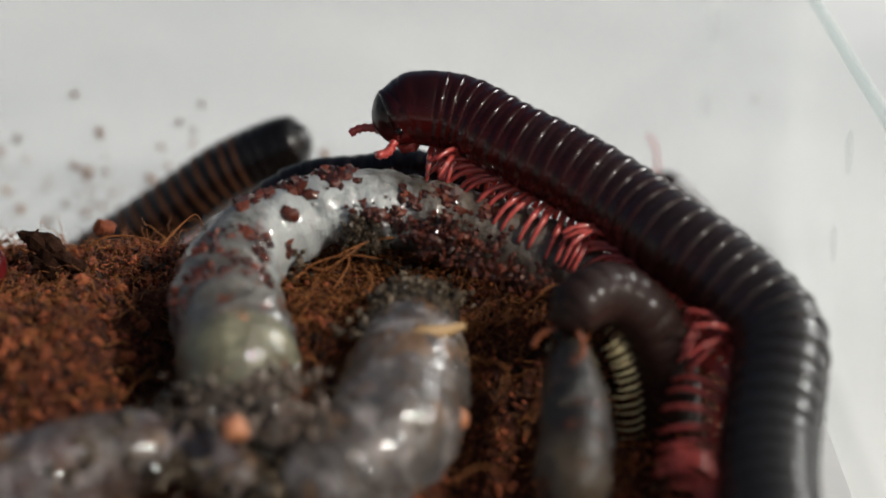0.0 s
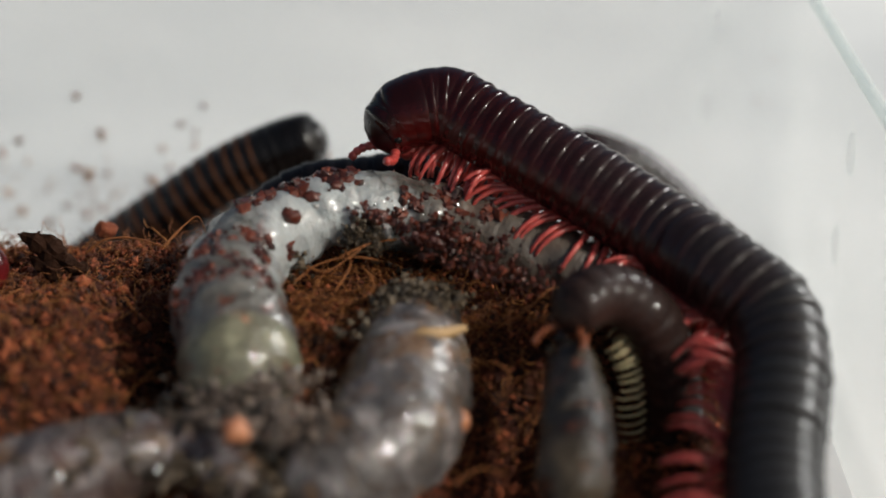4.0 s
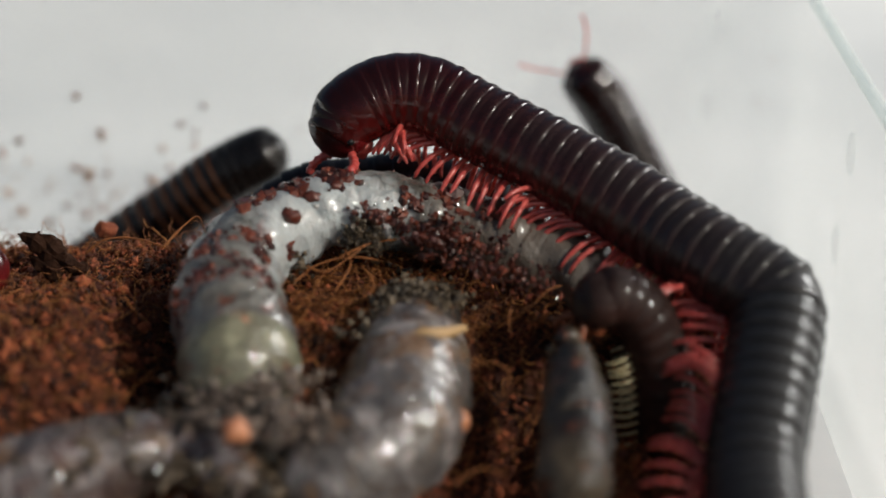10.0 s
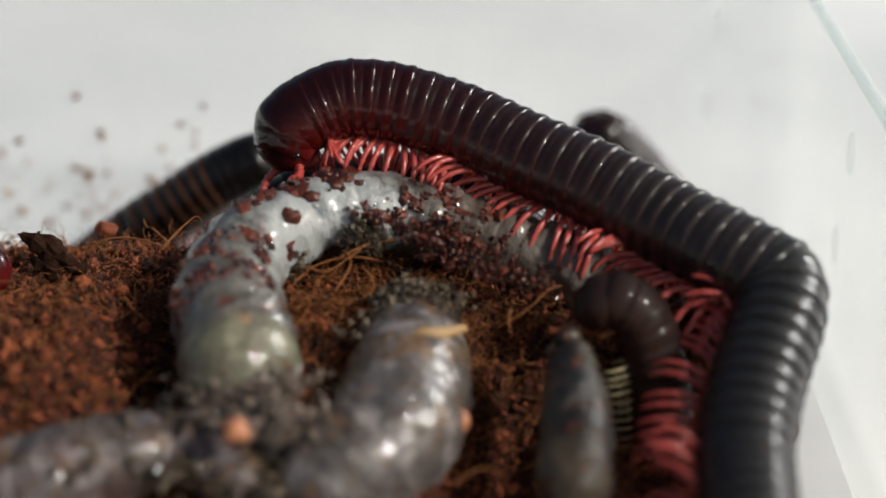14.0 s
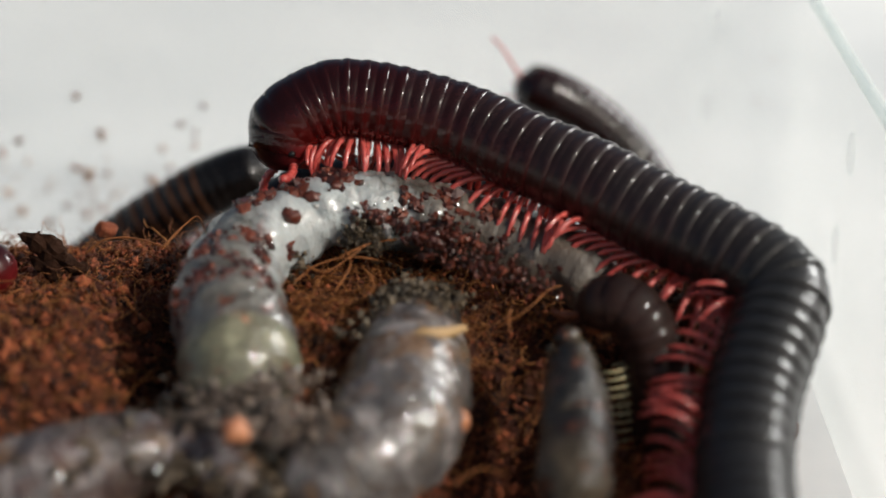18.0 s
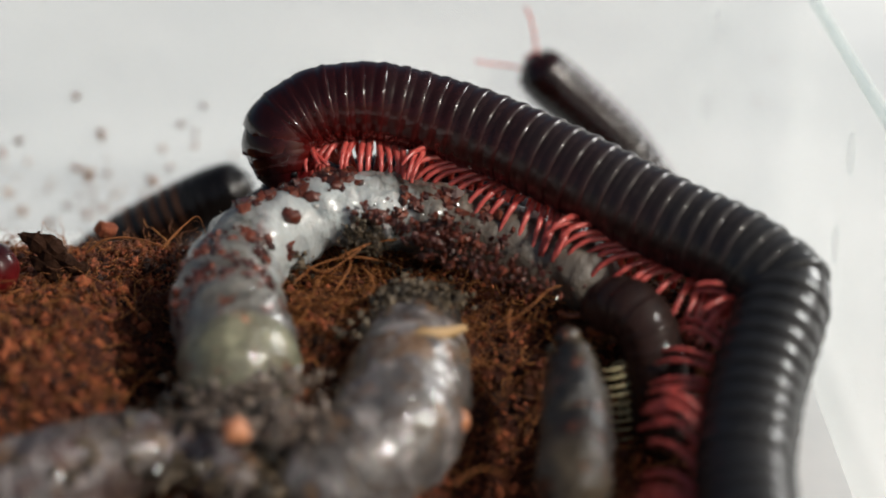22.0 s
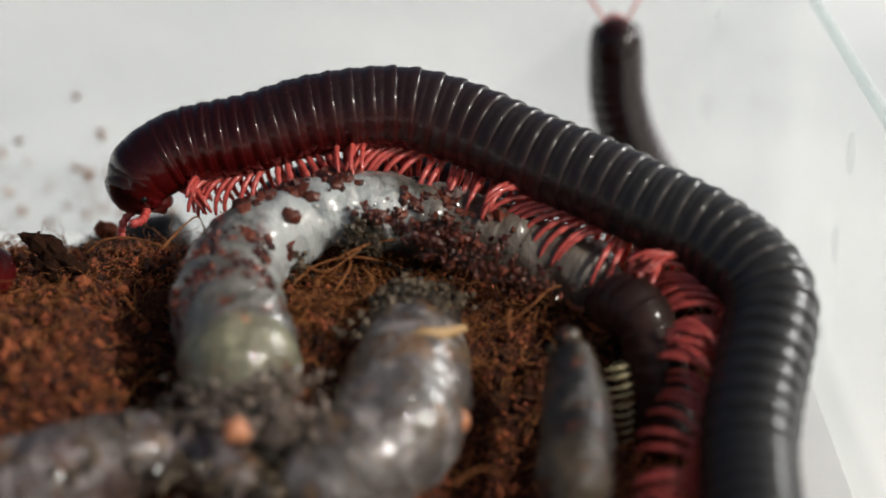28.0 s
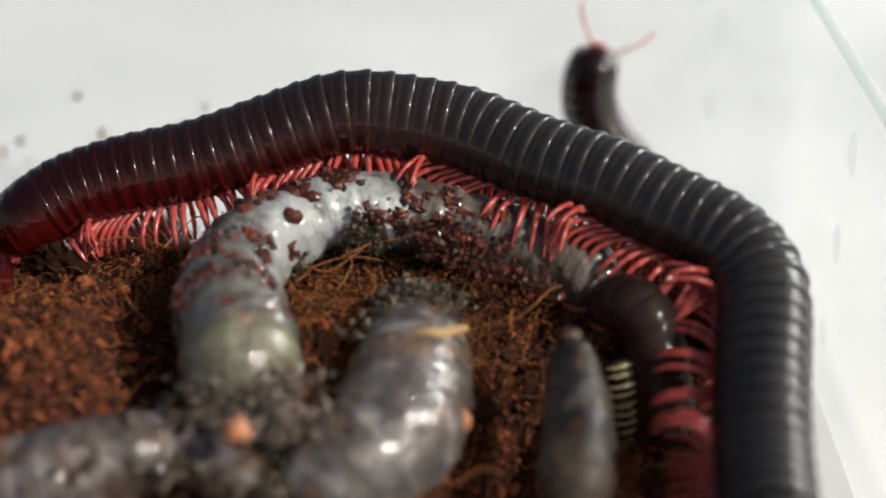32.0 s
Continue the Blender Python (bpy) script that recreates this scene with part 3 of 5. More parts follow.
# seconds and strides of the large millipede: it walks, halts and walks on
STRIDE = [(0, -1.56), (1, -1.46), (2, -1.38), (2.5, -1.24), (3.5, -1.07), (5.5, -0.4), (6.5, 0.095), (7, 0.23), (8, 0.61), (9, 0.92), (9.5, 1.21),
          (11, 2.137), (12, 2.42), (13, 2.53), (13.5, 2.66), (14.5, 2.76), (16.5, 2.80), (18, 2.90), (19, 2.97), (20, 3.08), (20.5, 3.2), (21, 3.53), (21.5, 3.70),
          (22, 3.78), (22.5, 3.9), (23, 3.95), (24, 3.98), (24.5, 4.02), (25, 4.10), (25.5, 4.25), (27.5, 4.42), (28, 4.58), (29, 4.89), (29.5, 5.08),
          (30, 5.12), (30.5, 5.16), (31, 5.27), (32, 5.5)]


def stride(t):
    return float(np.interp(t, [a for a, _ in STRIDE], [b for _, b in STRIDE]))


def build_millipede(body, label, count, r, length, shell, leg_mat, leg_reach=1.04, leg_thick=0.09, start=0.0, pairs=(0.22, -0.24), leg_step=0.4, wave=9.5, period=3.8,
                    graded=False, rear_band=None, antenna=0.9, legs_from=2, swing=38, front=0.9, feeler=0.11, perk=0, lean=16, collum=0.0, face=True, raised=42,
                    folds=(4, 70), gait=None, uneven=0.0, feeler_mat=None):
    thing = new("millipede")
    thing.location = body.shapes[0][1].at(0.03)
    tagged(thing, label, "millipede", "millipedes in the tub")
    back = Matrix.Translation(-thing.location)
    head_len = 0.5 * r
    lengths = [length * min(1.0, 0.55 + 0.045 * i) for i in range(count)]
    if collum:
        lengths[0] = collum
    offsets = [start + 0.45 * r] + [start + head_len + sum(lengths[:i]) + 0.5 * lengths[i] for i in range(count)]
    rows = body.poses(offsets)
    r0, r = r, r * (front + 0.02)
    prof = [(0.62 * r, 0.02 * r), (0.58 * r, 0.28 * r), (0.46 * r, 0.50 * r), (0.25 * r, 0.68 * r), (0.0, 0.79 * r), (-0.25 * r, 0.84 * r), (-0.45 * r, 0.74 * r)]
    v, f = lathe(prof, 32, 0.95)
    head = part("head", mesh_from("head", v, f, shell), thing)
    ev, ef = lathe([(0.1 * r, 0.01 * r), (0.08 * r, 0.07 * r), (0, 0.11 * r), (-0.08 * r, 0.07 * r), (-0.1 * r, 0.01 * r)], 10)
    eye = mesh_from("eye", ev, ef, EYE_MAT)
    for side in (-1, 1) if face else ():
        part("eye", eye, head, "black bead-like eye cluster", Matrix.Translation((side * 0.60 * r, 0.26 * r, 0.18 * r)))
    bm = bmesh.new()
    bmesh.ops.create_icosphere(bm, subdivisions=3, radius=1.0)
    for vert in bm.verts:
        k = 1 + 0.25 * noise.noise(vert.co * 2.2)
        vert.co = Vector((vert.co.x * 0.42, vert.co.y * 0.30, vert.co.z * 0.34)) * r * k
    jaws = bpy.data.meshes.new("mouthparts")
    bm.to_mesh(jaws)
    bm.free()
    jaws.shade_smooth()
    jaws.materials.append(feeler_mat or leg_mat)
    if face:
        part("mouthparts", jaws, head, "orange-red lumpy mouthparts", Matrix.Translation((0, 0.30 * r, -0.48 * r)))
    am = antenna_mesh(antenna * r, feeler * r, feeler_mat or leg_mat)
    for side in (-1, 1) if face else ():
        a = part("antenna", am, head, "short red jointed feeler")
        turn = [(t, Matrix.Translation((side * 0.36 * r, 0.48 * r, 0.0)) @ pose(0, 0, 0, perk + 14 * math.sin(1.9 * t + side), 0, 0)
                 @ (pose(0, 0, 0, 0, 0, 10 * math.sin(2.3 * t)) if side > 0 else pose(0, 0, 0, 0, 180, 8 * math.sin(2.0 * t))))
                for t in np.arange(0, 32.01, 0.8)]
        MOVES.append((a, turn))
    MOVES.append((head, [(t, back @ m) for t, m in rows[0]]))
    r = r0
    meshes = {}
    legs = [(leg_mesh(k * leg_reach * r, leg_thick * r, leg_mat), leg_mesh((0.9 if gait else 0.62) * k * leg_reach * r, leg_thick * r, leg_mat)) for k in (0.72, 0.86, 1.0, 1.12)]
    chance = random.Random(count)
    for i in range(count):
        grow = min(1.0, front + (1 - front) * i / 20)
        grow *= min(1.0, 0.93 + 0.035 * i)
        grow *= min(1.0, 0.55 + 0.12 * (count - 1 - i))
        mat = SHELLS[max(0, min(GRADES - 1, (i - 5) // 4))] if graded else shell
        if rear_band and i > 3:
            mat = [shell, rear_band]
        key = (round(grow, 3), round(lengths[i], 5), str(mat), i < 16, i == 0)
        if key not in meshes:
            me = ring_mesh(r * grow, lengths[i], mat, 0.92 if i == 0 else 1.04 if i < 16 else 1.0)
            if isinstance(mat, list):
                for p in me.polygons:
                    if len(p.vertices) == 4 and (len(me.polygons) // 40 - 6) * 40 <= p.index < (len(me.polygons) // 40 - 3) * 40:
                        p.material_index = 1
            meshes[key] = me
        ring = part("body_ring", meshes[key], thing)
        MOVES.append((ring, [(t, back @ m) for t, m in rows[i + 1]]))
        if i < legs_from or i > count - 3:
            continue
        for pair in pairs:
            for side in (-1, 1):
                near, far_side = legs[0 if i < 5 else 1 if i < 10 else 2 if i < 24 or not gait else 3]
                lg = part("leg", near if side < 0 else far_side, ring)
                off, tilt = chance.gauss(0, uneven), chance.gauss(0, 60 * uneven)
                base = Matrix.Translation((side * 0.30 * r * grow, pair * lengths[i], -0.84 * r * grow))
                turn = []
                for t in np.arange(0, 32.01, leg_step):
                    ph = 2 * math.pi * ((i - pair) / wave + (gait(t) if gait else t / period + 0.474) + off)
                    fore = (swing * math.sin(ph) + lean) * side
                    lift = max(0, math.cos(ph)) ** 3 * raised
                    fold = folds[1] if side > 0 else folds[0] + tilt
                    turn.append((t, base @ pose(0, 0, 0, 0, 0, fore + (180 if side < 0 else 0)) @ pose(0, 0, 0, 0, fold - lift, 0)))
                MOVES.append((lg, turn))
    return thing


crawler = Millipede(up=(0.35, 0, 1), roll=0.55)
climber = Millipede(up=(0, -1, 0))
banded = Millipede(up=(0, -0.3, 1))
curled = Millipede(centre=(25.6, -25.5, 20.3))
comer = Millipede()
crawler.at(0, (-8.3, 10.3, 45.1), (-7.5, 11.0, 46.4), (-6.5, 11.8, 48.2), (-4.7, 12.3, 49.2), (-2.6, 12.3, 49.3), (3.9, 10.9, 48.5), (11.3, 6.4, 45.9), (20.6, 1.0, 43.0), (28.7, -4.4, 39.6), (36.3, -13.4, 37.1), (43.4, -20.1, 33.9), (49.0, -27.3, 30.5), (49.9, -32.2, 28.4), (48.4, -39.2, 25.4), (44.9, -56.0, 19.0), (42.9, -90.0, 12.5), (39.9, -124.0, 9.5), (34.9, -158.0, 8.5))
crawler.at(3, (-8.0, 9.9, 44.1), (-7.5, 10.5, 45.5), (-6.9, 11.4, 47.4), (-5.3, 12.0, 48.7), (-3.3, 12.2, 49.1), (2.5, 11.8, 49.2), (7.5, 8.6, 47.0), (17.0, 3.0, 43.9), (25.2, -1.9, 41.3), (33.3, -7.7, 37.0), (41.0, -17.5, 35.1), (47.8, -24.6, 31.8), (49.6, -28.3, 30.1), (49.5, -34.4, 27.4), (47.6, -45.2, 23.0), (45.6, -56.3, 18.9), (43.6, -90.3, 12.4), (40.6, -124.3, 9.4), (35.6, -158.3, 8.4))
crawler.at(6, (-11.8, 9.4, 43.2), (-12.0, 10.1, 44.7), (-12.3, 11.1, 46.6), (-11.4, 11.9, 48.4), (-9.8, 12.4, 49.6), (-5.6, 13.2, 51.2), (-0.9, 13.3, 51.4), (3.3, 11.8, 50.0), (6.9, 9.6, 48.5), (15.9, 3.4, 43.8), (24.8, -2.2, 40.4), (33.2, -7.8, 36.7), (41.0, -17.2, 35.2), (47.3, -22.8, 32.6), (49.9, -27.7, 30.4), (49.9, -32.9, 28.1), (46.4, -46.4, 22.5), (44.3, -55.9, 19.0), (42.3, -89.9, 12.5), (39.3, -123.9, 9.5), (34.3, -157.9, 8.5))
crawler.at(7, (-14.0, 9.4, 43.2), (-14.4, 10.1, 44.6), (-14.8, 11.0, 46.6), (-14.1, 11.9, 48.4), (-12.6, 12.5, 49.6), (-8.3, 13.4, 51.7), (-3.0, 13.4, 51.6), (2.8, 11.8, 49.5), (11.0, 6.8, 46.5), (19.6, 1.5, 43.2), (28.0, -4.1, 39.3), (36.4, -9.8, 35.7), (43.4, -19.2, 34.3), (48.0, -23.2, 32.4), (49.9, -27.3, 30.5), (50.0, -31.8, 28.6), (46.0, -46.3, 22.6), (44.0, -55.9, 19.0), (42.0, -89.9, 12.5), (39.0, -123.9, 9.5), (34.0, -157.9, 8.5))
crawler.at(8, (-16.1, 9.5, 43.6), (-16.3, 10.2, 45.1), (-16.5, 11.1, 47.0), (-15.7, 12.0, 48.8), (-14.0, 12.6, 50.0), (-9.4, 13.5, 51.9), (-4.6, 13.6, 52.2), (-1.0, 13.1, 51.1), (3.5, 11.2, 49.0), (12.7, 5.7, 45.8), (23.1, -0.7, 42.1), (31.4, -5.9, 38.9), (40.1, -15.6, 36.0), (48.3, -22.4, 32.8), (50.1, -26.7, 30.8), (45.3, -46.0, 22.7), (43.1, -55.9, 19.0), (41.1, -89.9, 12.5), (38.1, -123.9, 9.5), (33.1, -157.9, 8.5))
crawler.at(9, (-14.9, 9.5, 43.4), (-15.2, 10.2, 44.9), (-15.5, 11.1, 46.8), (-14.8, 12.0, 48.7), (-13.2, 12.6, 49.9), (-8.7, 13.5, 51.8), (-4.1, 13.6, 52.1), (-0.6, 13.1, 51.1), (3.8, 11.2, 49.0), (12.9, 5.7, 45.8), (23.2, -0.7, 42.1), (31.4, -5.9, 38.9), (40.1, -15.6, 36.0), (48.3, -22.4, 32.8), (50.1, -26.7, 30.8), (45.3, -46.0, 22.7), (43.1, -55.9, 19.0), (41.1, -89.9, 12.5), (38.1, -123.9, 9.5), (33.1, -157.9, 8.5))
crawler.at(11, (-18.5, 9.1, 42.5), (-18.7, 9.8, 44.0), (-19.1, 10.7, 45.9), (-18.3, 11.6, 47.7), (-16.8, 12.1, 48.9), (-12.1, 13.1, 51.0), (-7.9, 13.4, 51.6), (-2.5, 13.0, 50.7), (6.0, 9.6, 47.6), (16.5, 3.5, 44.5), (26.6, -2.7, 41.0), (33.3, -7.2, 38.1), (41.5, -15.0, 36.3), (48.7, -20.1, 33.9), (50.1, -23.5, 32.3), (45.4, -40.0, 25.1), (43.2, -49.0, 21.5), (42.6, -57.3, 18.4), (40.6, -91.3, 11.9), (37.6, -125.3, 8.9), (32.6, -159.3, 7.9))
crawler.at(13, (-23.6, 8.4, 41.0), (-24.0, 9.5, 43.3), (-24.3, 10.4, 45.2), (-23.5, 11.2, 47.1), (-22.0, 11.8, 48.2), (-16.9, 12.8, 50.5), (-12.4, 13.1, 51.1), (-5.7, 12.7, 50.2), (3.6, 10.5, 47.4), (13.3, 5.0, 44.7), (23.7, -0.9, 42.1), (33.6, -7.1, 38.7), (41.6, -14.3, 36.7), (48.9, -19.7, 34.0), (50.8, -22.8, 32.6), (45.1, -39.6, 25.2), (42.6, -48.7, 21.6), (41.9, -57.2, 18.6), (39.9, -91.2, 12.1), (36.9, -125.2, 9.1), (31.9, -159.2, 8.1))
crawler.at(17, (-25.7, 8.5, 41.2), (-26.0, 9.7, 43.7), (-26.3, 10.6, 45.6), (-25.5, 11.4, 47.4), (-23.9, 12.0, 48.6), (-19.2, 12.9, 50.5), (-15.3, 13.1, 51.1), (-7.3, 12.6, 50.0), (3.8, 10.4, 47.4), (13.3, 5.0, 44.7), (23.7, -0.9, 42.1), (33.9, -7.2, 38.6), (42.0, -13.6, 37.0), (49.2, -18.5, 34.7), (51.1, -23.5, 32.3), (45.4, -37.6, 26.1), (42.6, -47.7, 22.0), (41.6, -57.0, 18.6), (39.6, -91.0, 12.1), (36.6, -125.0, 9.1), (31.6, -159.0, 8.1))
crawler.at(19, (-25.9, 8.5, 41.1), (-26.4, 9.6, 43.6), (-26.7, 10.6, 45.6), (-25.9, 11.4, 47.4), (-24.4, 12.0, 48.6), (-20.1, 12.8, 50.5), (-16.6, 13.1, 51.1), (-9.1, 12.7, 50.2), (2.1, 11.2, 47.4), (12.5, 5.5, 45.0), (23.8, -0.8, 42.3), (33.9, -7.1, 38.8), (42.1, -12.0, 36.7), (48.1, -18.2, 34.8), (50.7, -21.6, 33.2), (50.8, -25.2, 31.5), (45.1, -39.5, 25.3), (42.5, -48.3, 21.8), (41.3, -56.6, 18.8), (39.3, -90.6, 12.3), (36.3, -124.6, 9.3), (31.3, -158.6, 8.3))
crawler.at(20, (-26.9, 8.1, 40.3), (-27.5, 9.4, 43.0), (-27.9, 10.3, 44.9), (-27.2, 11.1, 46.8), (-25.7, 11.7, 48.0), (-20.8, 12.8, 50.3), (-17.2, 13.1, 51.1), (-9.1, 12.7, 50.2), (2.1, 11.1, 47.4), (12.5, 5.5, 45.0), (23.8, -0.8, 42.3), (33.9, -7.1, 38.8), (42.1, -12.0, 36.7), (48.1, -18.2, 34.8), (50.7, -21.6, 33.2), (50.8, -25.2, 31.5), (45.1, -39.5, 25.3), (42.5, -48.3, 21.8), (41.3, -56.6, 18.8), (39.3, -90.6, 12.3), (36.3, -124.6, 9.3), (31.3, -158.6, 8.3))
crawler.at(21, (-27.1, 7.2, 38.3), (-27.8, 8.9, 42.1), (-28.2, 9.8, 44.0), (-27.4, 10.7, 45.9), (-25.9, 11.2, 47.1), (-21.2, 12.2, 49.2), (-16.7, 12.4, 49.5), (-10.3, 12.3, 49.4), (-1.8, 11.7, 48.0), (6.6, 8.8, 46.6), (16.9, 3.2, 44.2), (27.1, -2.9, 41.0), (36.5, -8.7, 38.2), (44.2, -14.3, 36.7), (48.4, -18.7, 34.6), (50.7, -22.4, 32.8), (45.5, -36.9, 26.4), (42.7, -47.9, 22.0), (41.9, -57.1, 18.6), (39.9, -91.1, 12.1), (36.9, -125.1, 9.1), (31.9, -159.1, 8.1))
crawler.at(22, (-25.3, 7.1, 38.2), (-26.2, 9.3, 43.0), (-26.6, 10.2, 44.9), (-25.8, 11.1, 46.7), (-24.3, 11.7, 47.9), (-20.0, 12.6, 49.9), (-16.5, 12.8, 50.4), (-10.4, 12.8, 50.5), (-2.1, 12.0, 48.7), (6.5, 9.0, 46.8), (16.9, 3.2, 44.2), (27.1, -2.9, 41.0), (36.5, -8.7, 38.2), (45.1, -14.8, 36.4), (49.9, -19.5, 34.2), (51.4, -22.8, 32.6), (45.6, -37.9, 25.9), (42.8, -48.0, 21.9), (41.6, -56.7, 18.7), (39.6, -90.7, 12.2), (36.6, -124.7, 9.2), (31.6, -158.7, 8.2))
crawler.at(23, (-25.8, 10.7, 45.9), (-25.5, 11.4, 47.3), (-25.0, 12.3, 49.2), (-23.5, 12.9, 50.7), (-21.6, 13.2, 51.3), (-15.2, 13.4, 51.7), (-7.0, 13.1, 51.1), (1.1, 12.2, 49.1), (8.0, 8.4, 47.0), (18.6, 2.5, 44.4), (27.9, -3.2, 41.1), (37.9, -9.3, 38.2), (45.3, -16.2, 35.7), (50.6, -20.8, 33.5), (51.4, -26.2, 31.0), (45.6, -39.2, 25.4), (43.0, -48.0, 21.9), (41.4, -56.0, 19.0), (39.4, -90.0, 12.5), (36.4, -124.0, 9.5), (31.4, -158.0, 8.5))
crawler.at(25, (-36.0, 7.1, 38.1), (-36.4, 7.8, 39.6), (-36.8, 8.7, 41.5), (-36.2, 9.5, 43.4), (-34.7, 10.1, 44.6), (-29.7, 11.3, 47.2), (-24.8, 12.0, 48.7), (-16.4, 12.5, 49.8), (-9.2, 12.6, 50.0), (-1.3, 12.0, 48.6), (8.2, 8.0, 46.3), (17.1, 3.3, 44.5), (25.5, -1.6, 42.3), (33.9, -6.6, 39.8), (41.8, -11.5, 37.4), (48.7, -18.4, 34.7), (51.0, -22.8, 32.6), (47.2, -33.7, 27.7), (43.3, -45.3, 22.9), (41.7, -56.6, 18.8), (39.7, -90.6, 12.3), (36.7, -124.6, 9.3), (31.7, -158.6, 8.3))
crawler.at(28, (-49.0, 5.5, 34.7), (-49.4, 6.2, 36.2), (-49.9, 7.1, 38.1), (-49.2, 7.9, 39.9), (-47.8, 8.5, 41.2), (-43.7, 9.5, 43.3), (-40.5, 10.0, 44.3), (-31.2, 10.7, 46.0), (-22.0, 11.9, 48.4), (-12.8, 12.4, 49.6), (-5.1, 12.4, 49.5), (3.7, 10.5, 47.5), (13.3, 5.1, 45.0), (24.0, -0.7, 42.6), (33.9, -6.7, 39.8), (41.5, -11.3, 37.5), (47.9, -19.1, 34.4), (49.2, -24.2, 32.0), (48.3, -29.0, 29.8), (43.7, -44.6, 23.2), (42.2, -56.8, 18.7), (40.2, -90.8, 12.2), (37.2, -124.8, 9.2), (32.2, -158.8, 8.2))
crawler.at(29, (-55.5, 4.9, 33.5), (-55.9, 5.6, 35.0), (-56.3, 6.5, 36.9), (-55.7, 7.4, 38.8), (-54.2, 8.0, 40.0), (-49.7, 9.0, 42.2), (-43.6, 9.6, 43.6), (-34.2, 10.1, 44.6), (-24.4, 11.3, 47.1), (-15.9, 12.2, 49.2), (-8.3, 12.4, 49.4), (-0.5, 11.7, 48.1), (8.0, 7.9, 45.9), (17.1, 3.0, 43.9), (25.8, -1.9, 41.9), (34.2, -6.7, 40.2), (41.7, -11.1, 38.2), (47.5, -17.0, 35.4), (49.1, -21.0, 33.5), (48.8, -25.5, 31.4), (44.3, -41.4, 24.5), (43.6, -57.4, 18.2), (41.6, -91.4, 11.7), (38.6, -125.4, 8.7), (33.6, -159.4, 7.7))
crawler.at(30, (-64.7, 7.0, 37.9), (-64.8, 7.7, 39.4), (-65.0, 8.6, 41.3), (-64.1, 9.4, 43.1), (-62.5, 9.9, 44.2), (-58.1, 10.7, 45.8), (-54.0, 10.8, 46.1), (-43.0, 10.6, 45.7), (-34.7, 10.8, 46.1), (-24.8, 11.6, 47.8), (-16.0, 12.5, 49.7), (-8.4, 12.6, 50.0), (-0.6, 11.9, 48.5), (8.1, 8.0, 46.3), (17.1, 3.3, 44.5), (25.6, -1.7, 42.2), (34.1, -6.6, 40.2), (41.8, -11.2, 38.1), (47.6, -16.5, 35.6), (49.0, -20.8, 33.6), (48.4, -26.0, 31.1), (45.4, -41.9, 24.3), (45.0, -57.4, 18.1), (43.0, -91.4, 11.6), (40.0, -125.4, 8.6), (35.0, -159.4, 7.6))
crawler.at(31, (-63.0, 4.7, 33.1), (-63.2, 5.4, 34.6), (-63.6, 6.3, 36.5), (-62.8, 7.2, 38.3), (-61.3, 7.7, 39.5), (-56.8, 8.7, 41.5), (-48.2, 9.6, 43.6), (-34.1, 10.5, 45.4), (-24.5, 11.8, 48.3), (-16.3, 12.5, 49.7), (-8.7, 12.5, 49.7), (-0.8, 11.6, 47.7), (8.4, 7.5, 45.4), (17.5, 3.0, 44.5), (25.7, -1.6, 42.5), (34.2, -6.6, 40.3), (41.8, -11.0, 38.5), (47.4, -16.2, 35.7), (48.6, -20.5, 33.7), (48.0, -26.2, 31.0), (45.4, -42.1, 24.2), (45.0, -57.4, 18.1), (43.0, -91.4, 11.6), (40.0, -125.4, 8.6), (35.0, -159.4, 7.6))
crawler.at(32, (-74.0, 3.4, 30.2), (-70.7, 4.2, 31.9), (-65.2, 5.7, 35.1), (-60.5, 6.7, 37.4), (-52.4, 7.8, 39.7), (-40.3, 8.9, 42.0), (-28.6, 10.5, 45.5), (-19.9, 11.8, 48.2), (-13.3, 12.1, 49.0), (-4.3, 11.7, 48.0), (3.9, 10.0, 46.7), (15.5, 3.8, 44.2), (25.9, -1.6, 42.7), (34.0, -6.4, 40.4), (41.7, -11.1, 38.2), (45.8, -15.3, 36.2), (47.9, -20.2, 33.8), (47.7, -26.5, 30.9), (45.4, -41.9, 24.3), (44.2, -57.2, 18.5), (42.2, -91.2, 12.0), (39.2, -125.2, 9.0), (34.2, -159.2, 8.0))
climber.at(0, (43.7, 68.0, 10.3), (45.5, 68.0, 8.4), (49.2, 68.0, 4.1), (53.4, 68.0, -0.3), (61.9, 68.0, -6.7))
climber.at(1, (25.3, 68.0, 19.5), (29.8, 68.0, 20.4), (36.6, 68.0, 17.0), (43.7, 68.0, 10.9), (53.3, 68.0, 2.2), (61.8, 68.0, -5.4))
climber.at(3, (21.4, 68.0, 21.3), (24.7, 68.0, 22.1), (33.2, 68.0, 19.5), (40.8, 68.0, 13.4), (48.6, 68.0, 4.7), (59.5, 68.0, -5.4))
climber.at(6, (39.2, 68.0, 9.7), (42.1, 68.0, 9.1), (46.3, 68.0, 5.3), (51.1, 68.0, 1.0), (59.6, 68.0, -6.7))
climber.at(8, (28.8, 68.0, 17.0), (32.1, 68.0, 18.2), (37.9, 68.0, 14.6), (45.0, 68.0, 7.2), (54.7, 68.0, -1.6), (63.2, 68.0, -9.2))
climber.at(9, (21.5, 68.0, 31.1), (25.6, 68.0, 28.4), (31.7, 68.0, 22.5), (37.9, 68.0, 14.6), (45.1, 68.0, 6.0), (56.0, 68.0, -4.1))
climber.at(10, (27.6, 68.0, 34.9), (30.5, 68.0, 31.4), (34.1, 68.0, 25.4), (38.3, 68.0, 17.0), (43.9, 68.0, 7.2), (54.8, 68.0, -4.1))
